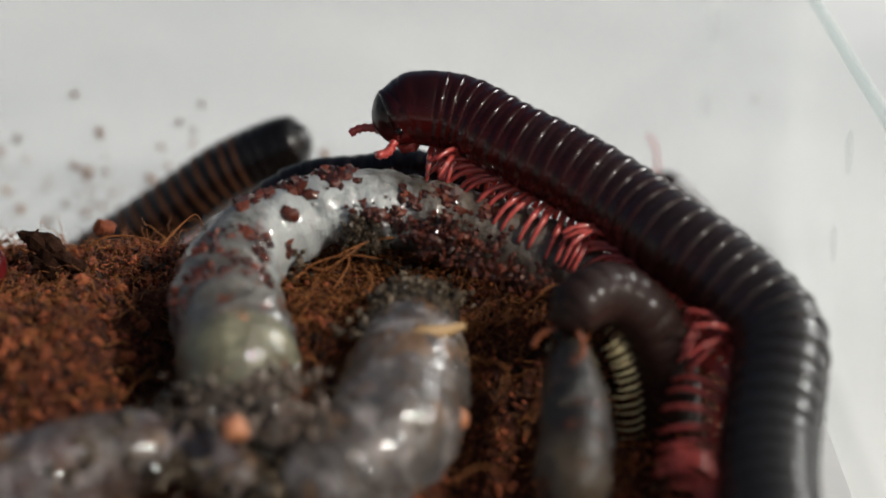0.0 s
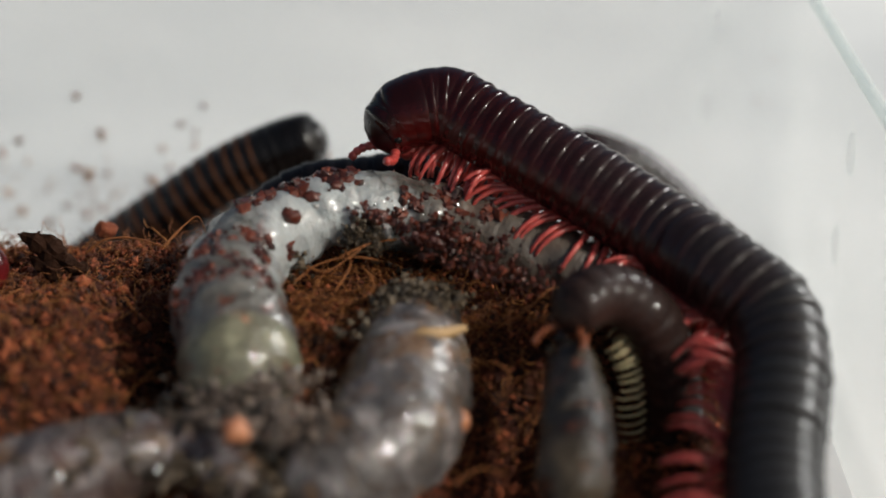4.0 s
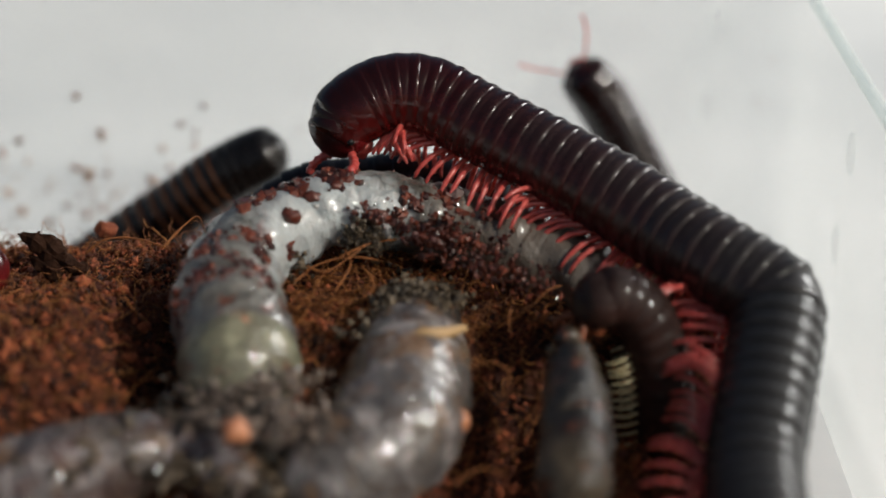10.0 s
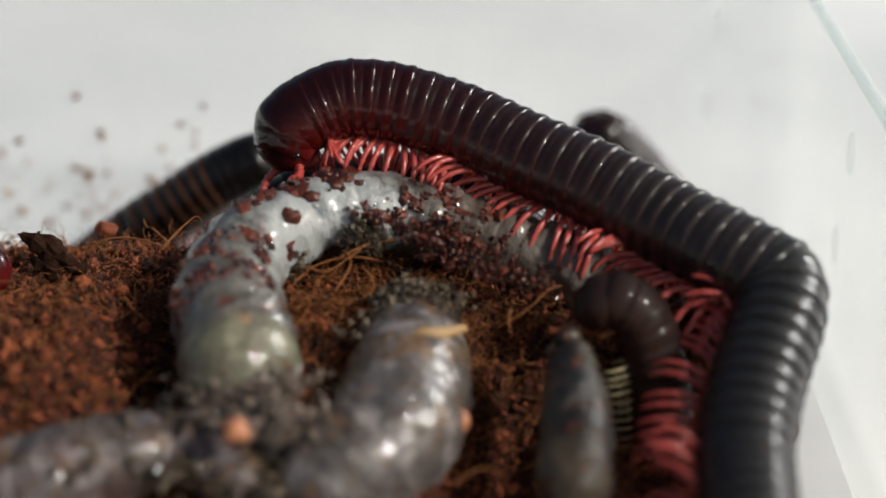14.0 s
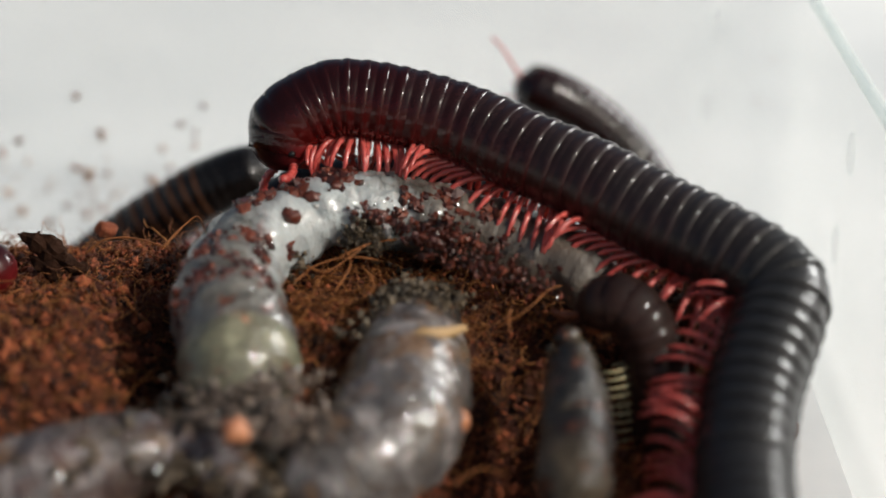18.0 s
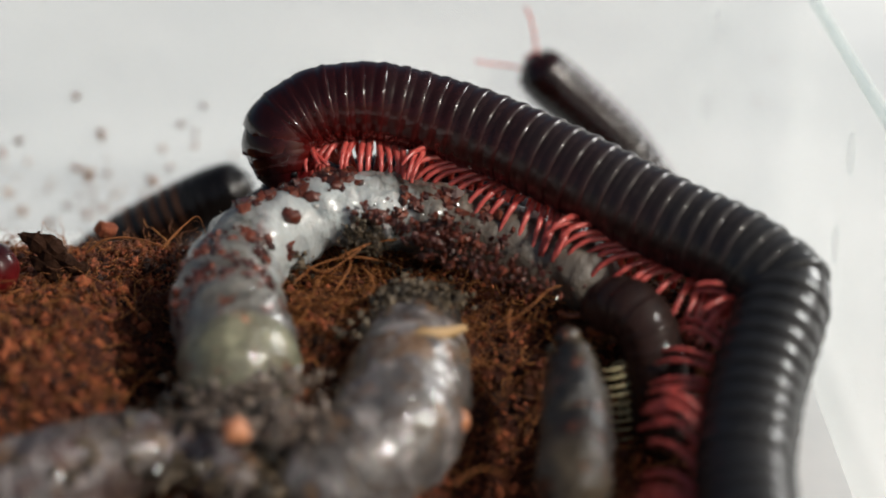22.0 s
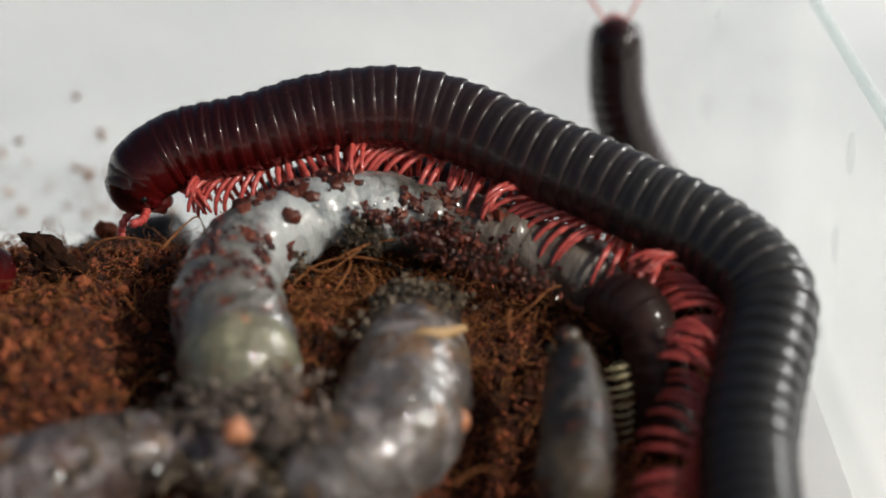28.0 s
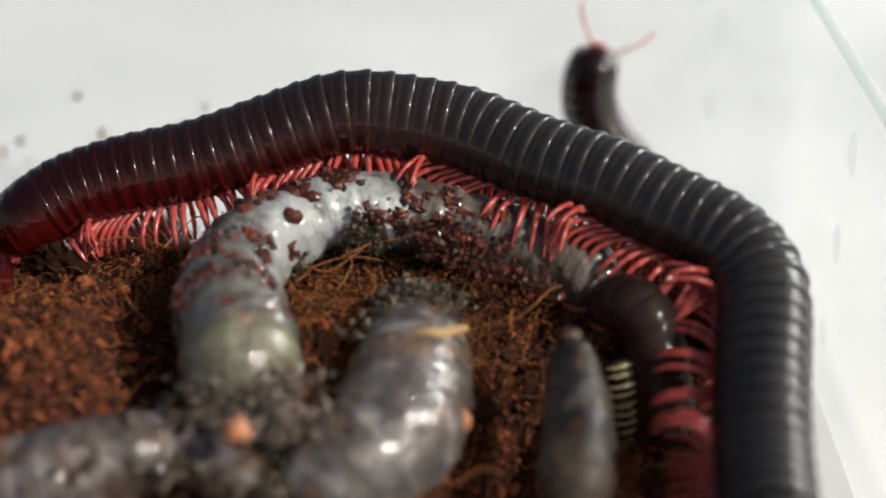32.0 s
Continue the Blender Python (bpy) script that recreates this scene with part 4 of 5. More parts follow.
climber.at(11, (28.4, 68.0, 29.0), (30.5, 68.0, 32.0), (33.9, 68.0, 30.2), (35.8, 68.0, 23.7), (39.0, 68.0, 15.8), (45.1, 68.0, 6.0), (56.0, 68.0, -4.1))
climber.at(12, (34.0, 68.0, 32.6), (34.5, 68.0, 28.8), (35.8, 68.0, 22.6), (38.4, 68.0, 15.8), (44.5, 68.0, 6.0), (54.8, 68.0, -4.1))
climber.at(13, (30.7, 68.0, 27.2), (31.6, 68.0, 27.2), (34.3, 68.0, 24.3), (38.3, 68.0, 17.0), (43.9, 68.0, 7.2), (54.8, 68.0, -4.1))
climber.at(14, (28.6, 68.0, 21.9), (32.0, 68.0, 22.5), (36.6, 68.0, 18.2), (42.6, 68.0, 10.9), (49.8, 68.0, 3.5), (59.5, 68.0, -5.4))
climber.at(15.5, (25.2, 68.0, 22.5), (29.1, 68.0, 23.7), (34.8, 68.0, 20.1), (42.0, 68.0, 11.5), (49.8, 68.0, 3.5), (59.5, 68.0, -5.4))
climber.at(17, (19.1, 68.0, 35.5), (23.0, 68.0, 31.6), (29.0, 68.0, 26.0), (36.0, 68.0, 18.9), (42.6, 68.0, 9.7), (54.7, 68.0, -2.8))
climber.at(19, (17.3, 68.0, 29.0), (20.1, 68.0, 29.6), (27.3, 68.0, 27.2), (34.2, 68.0, 21.9), (40.2, 68.0, 13.4), (47.5, 68.0, 3.5), (58.4, 68.0, -5.4))
climber.at(21, (16.8, 68.0, 28.4), (20.1, 68.0, 29.6), (27.3, 68.0, 27.2), (34.2, 68.0, 22.5), (40.1, 68.0, 14.6), (47.4, 68.0, 4.7), (58.4, 68.0, -5.4))
climber.at(22, (19.1, 68.0, 36.3), (22.5, 68.0, 33.0), (28.4, 68.0, 27.6), (35.4, 68.0, 20.4), (42.4, 68.0, 10.3), (54.8, 68.0, -3.5))
climber.at(23, (23.3, 68.0, 32.0), (26.1, 68.0, 30.2), (30.7, 68.0, 24.9), (37.2, 68.0, 17.0), (43.9, 68.0, 7.2), (54.8, 68.0, -4.1))
climber.at(25, (32.5, 68.0, 31.4), (34.4, 68.0, 32.0), (35.1, 68.0, 27.8), (37.6, 68.0, 21.3), (41.9, 68.0, 13.4), (48.6, 68.0, 3.5), (58.4, 68.0, -5.4))
climber.at(28, (33.4, 68.0, 43.5), (33.6, 68.0, 38.4), (34.1, 68.0, 31.4), (36.4, 68.0, 23.1), (40.7, 68.0, 14.6), (47.4, 68.0, 4.7), (58.4, 68.0, -5.4))
climber.at(29, (34.0, 68.0, 41.8), (34.0, 68.0, 37.2), (33.9, 68.0, 30.2), (35.9, 68.0, 21.9), (40.2, 68.0, 13.4), (47.5, 68.0, 3.5), (58.4, 68.0, -5.4))
climber.at(30, (39.1, 68.0, 32.8), (37.8, 68.0, 36.0), (34.5, 68.0, 35.8), (32.6, 68.0, 29.0), (34.2, 68.0, 21.3), (40.2, 68.0, 12.1), (49.9, 68.0, 1.0), (59.6, 68.0, -6.7))
climber.at(31, (39.3, 68.0, 32.0), (36.8, 68.0, 33.9), (32.7, 68.0, 31.6), (30.7, 68.0, 24.9), (33.8, 68.0, 18.9), (40.3, 68.0, 10.9), (49.9, 68.0, 1.0), (59.6, 68.0, -6.7))
climber.at(32, (29.4, 68.0, 37.8), (28.4, 68.0, 34.9), (28.6, 68.0, 28.8), (32.4, 68.0, 21.1), (40.2, 68.0, 12.1), (49.9, 68.0, 1.0), (59.6, 68.0, -6.7))
banded.at(0, (-25.2, 50.0, 28.8), (-29.8, 50.0, 27.4), (-40.5, 50.0, 22.1), (-47.7, 50.0, 16.9), (-56.7, 50.0, 10.4), (-65.9, 50.0, 3.8), (-74.1, 50.0, -2.9))
banded.at(3, (-22.4, 50.0, 29.3), (-27.1, 50.0, 28.1), (-38.8, 50.0, 22.7), (-47.1, 50.0, 17.2), (-56.7, 50.0, 10.4), (-65.9, 50.0, 3.8), (-74.1, 50.0, -2.9))
banded.at(6, (-23.1, 50.0, 29.6), (-28.0, 50.0, 28.3), (-39.4, 50.0, 22.9), (-47.5, 50.0, 17.4), (-56.7, 50.0, 10.6), (-65.9, 50.0, 3.8), (-74.1, 50.0, -2.9))
banded.at(9, (-28.8, 50.0, 27.8), (-33.4, 50.0, 26.0), (-41.9, 50.0, 21.4), (-48.8, 50.0, 16.3), (-57.3, 50.0, 10.2), (-65.9, 50.0, 3.8), (-74.1, 50.0, -2.9))
banded.at(13, (-31.2, 50.0, 26.6), (-35.0, 50.0, 25.1), (-42.7, 50.0, 20.7), (-49.7, 50.0, 15.7), (-57.8, 50.0, 10.2), (-65.9, 50.0, 3.8), (-74.1, 50.0, -2.9))
banded.at(17, (-32.6, 50.0, 24.1), (-36.7, 50.0, 22.7), (-44.4, 50.0, 19.3), (-50.8, 50.0, 15.1), (-58.4, 50.0, 9.8), (-65.9, 50.0, 3.8), (-74.1, 50.0, -2.9))
banded.at(21, (-35.5, 50.0, 21.5), (-39.4, 50.0, 19.8), (-46.7, 50.0, 16.3), (-52.2, 50.0, 13.1), (-59.0, 50.0, 9.2), (-65.9, 50.0, 3.8), (-74.1, 50.0, -2.9))
banded.at(23, (-38.5, 50.0, 18.1), (-41.8, 50.0, 17.0), (-47.3, 50.0, 14.7), (-52.9, 50.0, 11.8), (-59.0, 50.0, 8.5), (-65.9, 50.0, 3.4), (-74.2, 50.0, -3.5))
banded.at(25, (-42.0, 50.0, 12.1), (-45.6, 50.0, 11.8), (-51.3, 50.0, 10.4), (-56.9, 50.0, 8.3), (-61.9, 50.0, 6.1), (-67.7, 50.0, 2.2), (-75.4, 50.0, -4.1))
banded.at(28, (-48.7, 50.0, 8.6), (-51.7, 50.0, 8.4), (-55.0, 50.0, 7.7), (-58.6, 50.0, 6.3), (-63.1, 50.0, 4.7), (-68.5, 50.0, 1.3), (-76.3, 50.0, -5.1))
banded.at(32, (-48.8, 50.0, 7.8), (-51.7, 50.0, 7.5), (-55.0, 50.0, 6.8), (-58.7, 50.0, 5.6), (-63.2, 50.0, 3.9), (-68.9, 50.0, 0.8), (-77.2, 50.0, -6.0))
curled.at(0, (18.5, -32.3, 31.7), (20.7, -28.9, 34.4), (25.3, -25.7, 34.2), (30.2, -25.1, 30.6), (33.4, -24.9, 23.9), (35.0, -24.6, 15.2), (34.9, -24.8, 5.2))
curled.at(3, (18.2, -32.2, 32.0), (20.5, -28.8, 34.6), (25.3, -25.7, 34.2), (30.4, -25.2, 30.4), (33.6, -25.0, 23.8), (35.0, -24.7, 15.0), (34.9, -24.8, 5.2))
curled.at(6, (20.0, -30.8, 32.6), (22.2, -27.8, 34.3), (26.0, -24.7, 34.0), (30.5, -23.9, 30.8), (33.6, -23.8, 23.9), (35.0, -24.6, 15.2), (34.9, -24.8, 5.2))
curled.at(11, (20.9, -24.5, 29.5), (23.2, -24.4, 32.1), (26.4, -24.0, 32.9), (29.8, -24.2, 30.1), (32.2, -24.8, 24.2), (33.5, -26.0, 17.0), (34.2, -26.2, 7.0))
curled.at(17, (22.2, -19.5, 28.5), (24.7, -21.7, 30.8), (27.7, -22.7, 31.0), (30.2, -23.9, 28.5), (31.9, -25.0, 23.8), (33.0, -26.8, 17.5), (33.9, -27.0, 7.6))
curled.at(23, (24.0, -15.2, 25.9), (26.3, -18.3, 28.6), (28.7, -21.2, 29.5), (30.7, -23.2, 27.7), (31.9, -25.1, 23.6), (33.0, -26.8, 17.5), (33.9, -27.0, 7.6))
curled.at(28, (24.6, -14.1, 25.8), (26.9, -17.3, 28.4), (29.2, -20.2, 29.3), (31.0, -22.3, 27.2), (32.1, -24.2, 23.0), (33.2, -26.0, 16.8), (34.0, -26.2, 7.0))
curled.at(32, (24.6, -14.1, 25.9), (26.9, -17.3, 28.5), (29.2, -20.2, 29.4), (31.1, -22.2, 27.4), (32.2, -24.2, 23.2), (33.3, -26.0, 16.8), (34.2, -26.2, 7.0))
comer.at(0, (-71.3, -5.6, 29.8), (-73.5, -5.8, 29.3), (-77.3, -9.1, 29.4), (-82.4, -13.5, 29.6), (-88.5, -16.9, 29.3))
comer.at(9, (-71.0, -6.0, 29.1), (-73.5, -6.0, 29.1), (-77.3, -9.1, 29.4), (-82.4, -13.5, 29.6), (-88.5, -16.9, 29.3))
comer.at(13, (-70.8, -6.1, 28.8), (-73.4, -6.0, 28.9), (-77.1, -9.1, 29.4), (-82.4, -13.5, 29.6), (-88.5, -16.9, 29.3))
comer.at(21, (-69.4, -6.0, 28.9), (-71.9, -6.0, 29.1), (-75.9, -9.1, 29.4), (-81.5, -13.5, 29.6), (-88.5, -16.9, 29.3))
comer.at(25, (-69.6, -6.1, 28.8), (-72.1, -6.0, 28.9), (-75.5, -9.0, 29.6), (-81.0, -13.4, 29.7), (-88.5, -16.9, 29.3))
comer.at(32, (-70.6, -6.5, 28.0), (-73.0, -6.4, 28.1), (-75.9, -9.1, 29.4), (-81.5, -13.5, 29.6), (-88.5, -16.9, 29.3))
crawler_thing = build_millipede(crawler, "large glossy dark red millipede with red legs crossing a worm", 61, 0.0073, 0.00325,
                                SHELL_RED, LEG_RED, graded=True, perk=38, antenna=0.74, collum=0.0040, leg_thick=0.084, gait=stride, uneven=0.035)
build_millipede(climber, "dark maroon millipede feeling its way along the tub's wall", 30, 0.0061, 0.0029, SHELL_MAROON, LEG_RED, leg_step=0.8, antenna=1.6, feeler=0.05, start=-0.003, leg_reach=0.45)
build_millipede(banded, "black millipede with dull orange bands lying behind the soil heap", 26, 0.0065, 0.0031, SHELL_BAND, LEG_DARK, leg_step=1.6,
                rear_band=BAND, front=0.93, face=False)
build_millipede(curled, "brown millipede curled beside a worm, pale legs", 22, 0.0053, 0.0034, SHELL_BROWN, LEG_PALE, leg_step=0.8, leg_reach=0.72, swing=7, leg_thick=0.072, lean=0, raised=0, folds=(48, 60), uneven=0.02, legs_from=6, feeler_mat=FEELER)
build_millipede(comer, "dark red millipede coming over the soil", 16, 0.0054, 0.0027, SHELL_RED, LEG_RED, leg_step=0.8, start=-0.001, face=False, leg_reach=0.4)
rest = Millipede()
rest.at(0, (16.8, 11.7, 26.3), (7.4, 18.4, 31.0), (-4.3, 21.5, 33.6), (-14.0, 22.0, 32.4), (-23.8, 20.8, 31.4), (-32.5, 18.9, 26.0), (-38.4, 17.6, 21.4), (-44.2, 15.9, 17.1), (-52.6, 12.5, 14.5))
build_millipede(rest, "black millipede resting behind the pale worm", 26, 0.0048, 0.0031, SHELL_BLACK, LEG_DARK, leg_step=16, face=False)


# ---- debris and small things ----
def cluster(centres, count, spread, size, seed):
    rr = np.random.default_rng(seed)
    pl, sz = [], []
    for c in centres:
        for _ in range(count):
            pl.append(np.array(c) / 1000 + rr.normal(0, 1, 3) * np.array(spread) / 1000)
            sz.append(size * (0.4 + 1.3 * rr.random() ** 2))
    return np.array(pl), np.array(sz)


a_, b_ = cluster([(-12.1, -2.4, 34.4), (-14.4, -2.8, 33.4), (-24.1, -7.8, 32.3), (-25.4, -8.7, 30.2), (-5.8, -5.7, 27.3), (-9.5, -1.5, 33.8), (-33.2, 10.0, 32.5)], 45, (1.6, 1.3, 1.0), 0.00055, 21)
v, f = lumps(a_, b_, 22)
tagged(new("grey_debris", mesh_from("grey_debris", v, f, MOSS, False)), "damp grey-green bits of moss under the arched worm", "debris", kind="stuff")
a_, b_ = cluster([(-36.4, -38.7, 22.8), (-38.5, -42.7, 21.3), (-34.3, -43.9, 21.1), (-26.7, -47.5, 20.5), (-22.6, -49.3, 18.8), (-31.9, -51.4, 19.2), (-37.9, -53.1, 20.3), (-42.8, -45.3, 22.9), (-46.1, -49.1, 24.2), (-50.9, -54.2, 22.7), (-23.8, -54.4, 17.4), (-2.1, -12.8, 26.3), (-7.5, -10.4, 26.6)], 75, (2.4, 2.0, 1.0), 0.0008, 23)
v, f = lumps(a_, b_, 24)
tagged(new("wet_debris", mesh_from("wet_debris", v, f, MOSS, False)), "wet grey-brown bits between the worms", "debris", kind="stuff")

a_, b_ = cluster([(-25.6, -42.4, 29.1), (-22.4, -47.6, 27.4), (-27.5, -44.3, 27.4), (-21.3, -40.8, 27.7), (-24.2, -50.5, 25.9), (-19.3, -48.7, 24.9), (-32.7, -41.1, 27.0), (-34.6, -46.2, 25.7), (-30.3, -48.2, 26.0)], 90, (2.6, 1.5, 0.8), 0.0005, 27)
v, f = lumps(a_, b_, 28)
tagged(new("brown_debris", mesh_from("brown_debris", v, f, MUD, False)), "wet brown mud round the pale worm's lower end", "debris", kind="stuff")


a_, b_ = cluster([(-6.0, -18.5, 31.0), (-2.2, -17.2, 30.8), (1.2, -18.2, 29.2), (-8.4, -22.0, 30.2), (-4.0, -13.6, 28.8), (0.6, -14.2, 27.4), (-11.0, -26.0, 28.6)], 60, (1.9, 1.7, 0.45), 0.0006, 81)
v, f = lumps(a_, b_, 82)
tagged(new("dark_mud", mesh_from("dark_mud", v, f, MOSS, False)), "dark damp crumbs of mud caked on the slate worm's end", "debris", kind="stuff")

# a tuft of moss with short twigs under the arched worm
rr = np.random.default_rng(83)
a_, b_ = cluster([(-14.6, -5.4, 34.6), (-12.4, -4.8, 33.6), (-10.4, -5.0, 34.0), (-12.8, -5.2, 36.2)], 75, (1.0, 0.6, 1.0), 0.00045, 84)
v, f = lumps(a_, b_, 85)
ln = []
for _ in range(70):
    c = Vector((rr.uniform(-15.5, -9.5), rr.uniform(-6.8, -5.4), rr.uniform(32.2, 36.4))) / 1000
    d = Vector(rr.normal(0, 1, 3) * (0.7, 0.35, 1.0)).normalized() * rr.uniform(0.0012, 0.003)
    ln.append([c, c + d * 0.5 + Vector(rr.normal(0, 0.0002, 3)), c + d])
v2, f2 = strands(ln, rr.uniform(0.00008, 0.00018, len(ln)))
f = f + [tuple(q + len(v) for q in face) for face in f2]
tagged(new("moss_tuft", mesh_from("moss_tuft", v + [tuple(q) for q in v2], f, MOSS, False)), "grey-green tuft of moss under the arched worm", "moss")


def stone(label, at, size, mat, seed):
    bm = bmesh.new()
    bmesh.ops.create_icosphere(bm, subdivisions=3, radius=1.0)
    for vert in bm.verts:
        vert.co *= 1 + 0.30 * noise.noise(vert.co * 1.3 + Vector((seed, 0, 0))) + 0.26 * noise.noise(vert.co * 3.5 + Vector((0, seed, 0))) + 0.10 * noise.noise(vert.co * 8)
        vert.co = Vector((vert.co.x * size[0], vert.co.y * size[1], vert.co.z * size[2])) / 1000
    me = bpy.data.meshes.new("pebble")
    bm.to_mesh(me)
    bm.free()
    me.shade_smooth()
    me.materials.append(mat)
    ob = new("pebble", me)
    ob.location = Vector(at) / 1000
    return tagged(ob, label, "pebble", "clay bits")


stone("small orange lump of clay among wet debris", (-28.4, -53.1, 27.3), (1.9, 1.6, 1.8), PEBBLE, 3)
stone("small orange lump of clay beside a worm", (2.5, -39.6, 20.9), (1.3, 1.3, 1.9), PEBBLE, 8)
stone("small orange crumb on a grey worm", (-6.4, -37.7, 29.7), (2.0, 1.2, 0.9), PEBBLE, 12)
stone("small orange crumb on a grey worm", (-6.3, -17.4, 28.1), (1.5, 0.8, 0.7), PEBBLE, 14)
stone("small orange crumb on the pale worm", (-28.9, -33.5, 33.9), (0.9, 0.8, 0.7), PEBBLE, 16)
stone("small orange lump on the soil", (-66.5, -15.3, 25.6), (2.0, 1.6, 1.5), PEBBLE, 18)
stone("red-brown lump of soil behind the heap", (-57.7, 15.8, 26.1), (1.9, 1.2, 1.5), CRUMB, 24)
stone("wet dark red clump of soil on the pale worm", (-23.9, -7.0, 38.6), (1.5, 1.0, 1.7), WET_CRUMB, 30)
stone("wet dark red clump of soil on the pale worm", (-20.6, -3.0, 40.6), (1.7, 1.1, 0.9), WET_CRUMB, 32)
stone("wet dark red clump of soil on the pale worm", (-17.0, -1.2, 41.6), (1.3, 1.0, 0.8), WET_CRUMB, 34)
stone("wet red-brown clump of soil above the moss", (-10.8, -4.0, 37.4), (2.2, 1.2, 1.4), WET_CRUMB, 36)
stone("pale grey flake beside the moss", (-8.9, -4.8, 35.2), (0.9, 0.8, 1.5), SLIME, 38)
stone("small grey stone behind the pale worm", (-32.8, 6.3, 34.1), (2.0, 1.4, 1.0), MOSS, 20)


def strand(label, name, radius, mat, *pts):
    v, f = tube(mm(*pts), radius, sides=8, steps=6, rough=0.00012)
    return tagged(new(name, mesh_from(name, v, f, mat)), label, "plant bit")


strand("pale straw lying across a grey worm", "straw", [0.0009, 0.0011, 0.0010, 0.0006], STRAW, (-6.0, -30.9, 30.0), (-3.2, -31.6, 30.8), (0.1, -30.6, 30.6), (3.5, -26.7, 29.5))
BARK_LINES = [((-69.6, 3.0, 31.4), (-66.8, 2.6, 30.4), (-63.6, 0.6, 28.6), (-60.2, -2.0, 27.4)), ((-68.6, 3.4, 29.4), (-65.8, 2.2, 29.0), (-61.6, -0.4, 27.8), (-57.6, -3.4, 27.6)),
              ((-66.4, 3.8, 31.2), (-65.2, 3.0, 30.6), (-63.4, 1.4, 29.4), (-61.8, 0.2, 28.2)), ((-67.8, 1.2, 28.4), (-66.0, 0.6, 27.6), (-63.6, -1.0, 26.8), (-61.4, -2.4, 26.0))]
bv, bf = [], []
for k, pts in enumerate(BARK_LINES):
    v, f = tube(mm(*pts), [0.0003, 0.0013, 0.0017, 0.0010], sides=7, steps=7, rough=0.0013, seed=4.0 + 5 * k)
    bf += [tuple(q + len(bv) for q in face) for face in f]
    bv += v
tagged(new("bark_chip", mesh_from("bark_chip", bv, bf, BARK, False)), "dark splintered bark chip on the soil", "plant bit")
strand("thin orange-brown root on the soil", "root_strand", [0.00016, 0.00018, 0.00015, 0.00010][:4], FIBRE, (-58.2, -0.4, 29.3), (-54.8, -0.3, 31.8), (-49.8, -0.2, 32.0), (-44.2, -1.8, 30.9))
strand("thin orange-brown root on the soil", "root_strand", [0.00016, 0.00018, 0.00015, 0.00010][:4], FIBRE, (-45.5, -1.8, 30.9), (-41.7, 1.8, 33.8), (-39.7, 2.2, 34.7), (-38.1, -1.7, 33.4))
strand("thin orange-brown root on the soil", "root_strand", [0.00016, 0.00018, 0.00015, 0.00010][:4], FIBRE, (8.3, -19.6, 25.8), (12.7, -19.4, 28.6), (16.3, -15.4, 30.1), (18.5, -14.2, 30.4))
strand("thin orange-brown root on the soil", "root_strand", [0.00016, 0.00018, 0.00015, 0.00010][:3], FIBRE, (10.5, -18.3, 28.6), (10.1, -20.1, 27.1), (10.4, -21.8, 26.0))
strand("thin orange-brown root on the soil", "root_strand", [0.00016, 0.00018, 0.00015, 0.00010][:4], FIBRE, (-23.4, -11.3, 29.5), (-20.0, -9.3, 31.5), (-14.6, -8.7, 32.7), (-8.4, -9.1, 31.9))
strand("thin orange-brown root on the soil", "root_strand", [0.00016, 0.00018, 0.00015, 0.00010][:3], FIBRE, (-21.7, -10.2, 31.9), (-18.1, -11.4, 31.5), (-12.8, -8.1, 33.9))
strand("thin orange-brown root on the soil", "root_strand", [0.00016, 0.00018, 0.00015, 0.00010][:3], FIBRE, (-17.1, -13.8, 28.8), (-14.6, -10.2, 31.9), (-15.6, -7.2, 33.5))
strand("thin orange-brown root on the soil", "root_strand", [0.00016, 0.00018, 0.00015, 0.00010][:3], FIBRE, (-16.4, -8.7, 32.7), (-11.1, -5.9, 33.9), (-7.5, -5.7, 34.3))
strand("thin orange-brown root on the soil", "root_strand", [0.00016, 0.00018, 0.00015, 0.00010][:3], FIBRE, (-12.7, -15.7, 27.2), (-9.1, -16.7, 27.3), (-5.6, -16.4, 28.1))
strand("thin orange-brown root on the soil", "root_strand", [0.00016, 0.00018, 0.00015, 0.00010][:3], FIBRE, (-12.8, -10.2, 31.9), (-10.9, -13.1, 30.4), (-11.8, -15.5, 27.6))
strand("thin orange-brown root on the soil", "root_strand", [0.00016, 0.00018, 0.00015, 0.00010][:3], FIBRE, (5.0, -5.0, 33.4), (4.1, -8.4, 31.0), (2.8, -12.0, 27.9))
strand("thin orange-brown root on the soil", "root_strand", [0.00016, 0.00018, 0.00015, 0.00010][:3], FIBRE, (-51.4, -10.9, 30.3), (-48.7, -15.5, 27.6), (-45.6, -18.4, 26.2))
strand("thin orange-brown root on the soil", "root_strand", [0.00016, 0.00018, 0.00015, 0.00010][:3], FIBRE, (-59.7, -17.6, 27.7), (-56.2, -17.4, 28.1), (-54.6, -15.6, 29.7))
strand("thin orange-brown root on the soil", "root_strand", [0.00016, 0.00018, 0.00015, 0.00010][:3], FIBRE, (8.0, -34.5, 22.3), (12.2, -34.1, 23.1), (14.7, -34.5, 22.3))
strand("thin orange-brown root on the soil", "root_strand", [0.00016, 0.00018, 0.00015, 0.00010][:3], FIBRE, (7.3, -28.9, 24.9), (9.8, -30.5, 23.9), (8.8, -36.1, 21.3))
strand("thin orange-brown root on the soil", "root_strand", [0.00016, 0.00018, 0.00015, 0.00010][:3], FIBRE, (1.3, -50.4, 16.7), (5.3, -47.6, 17.8), (9.2, -49.7, 18.1))
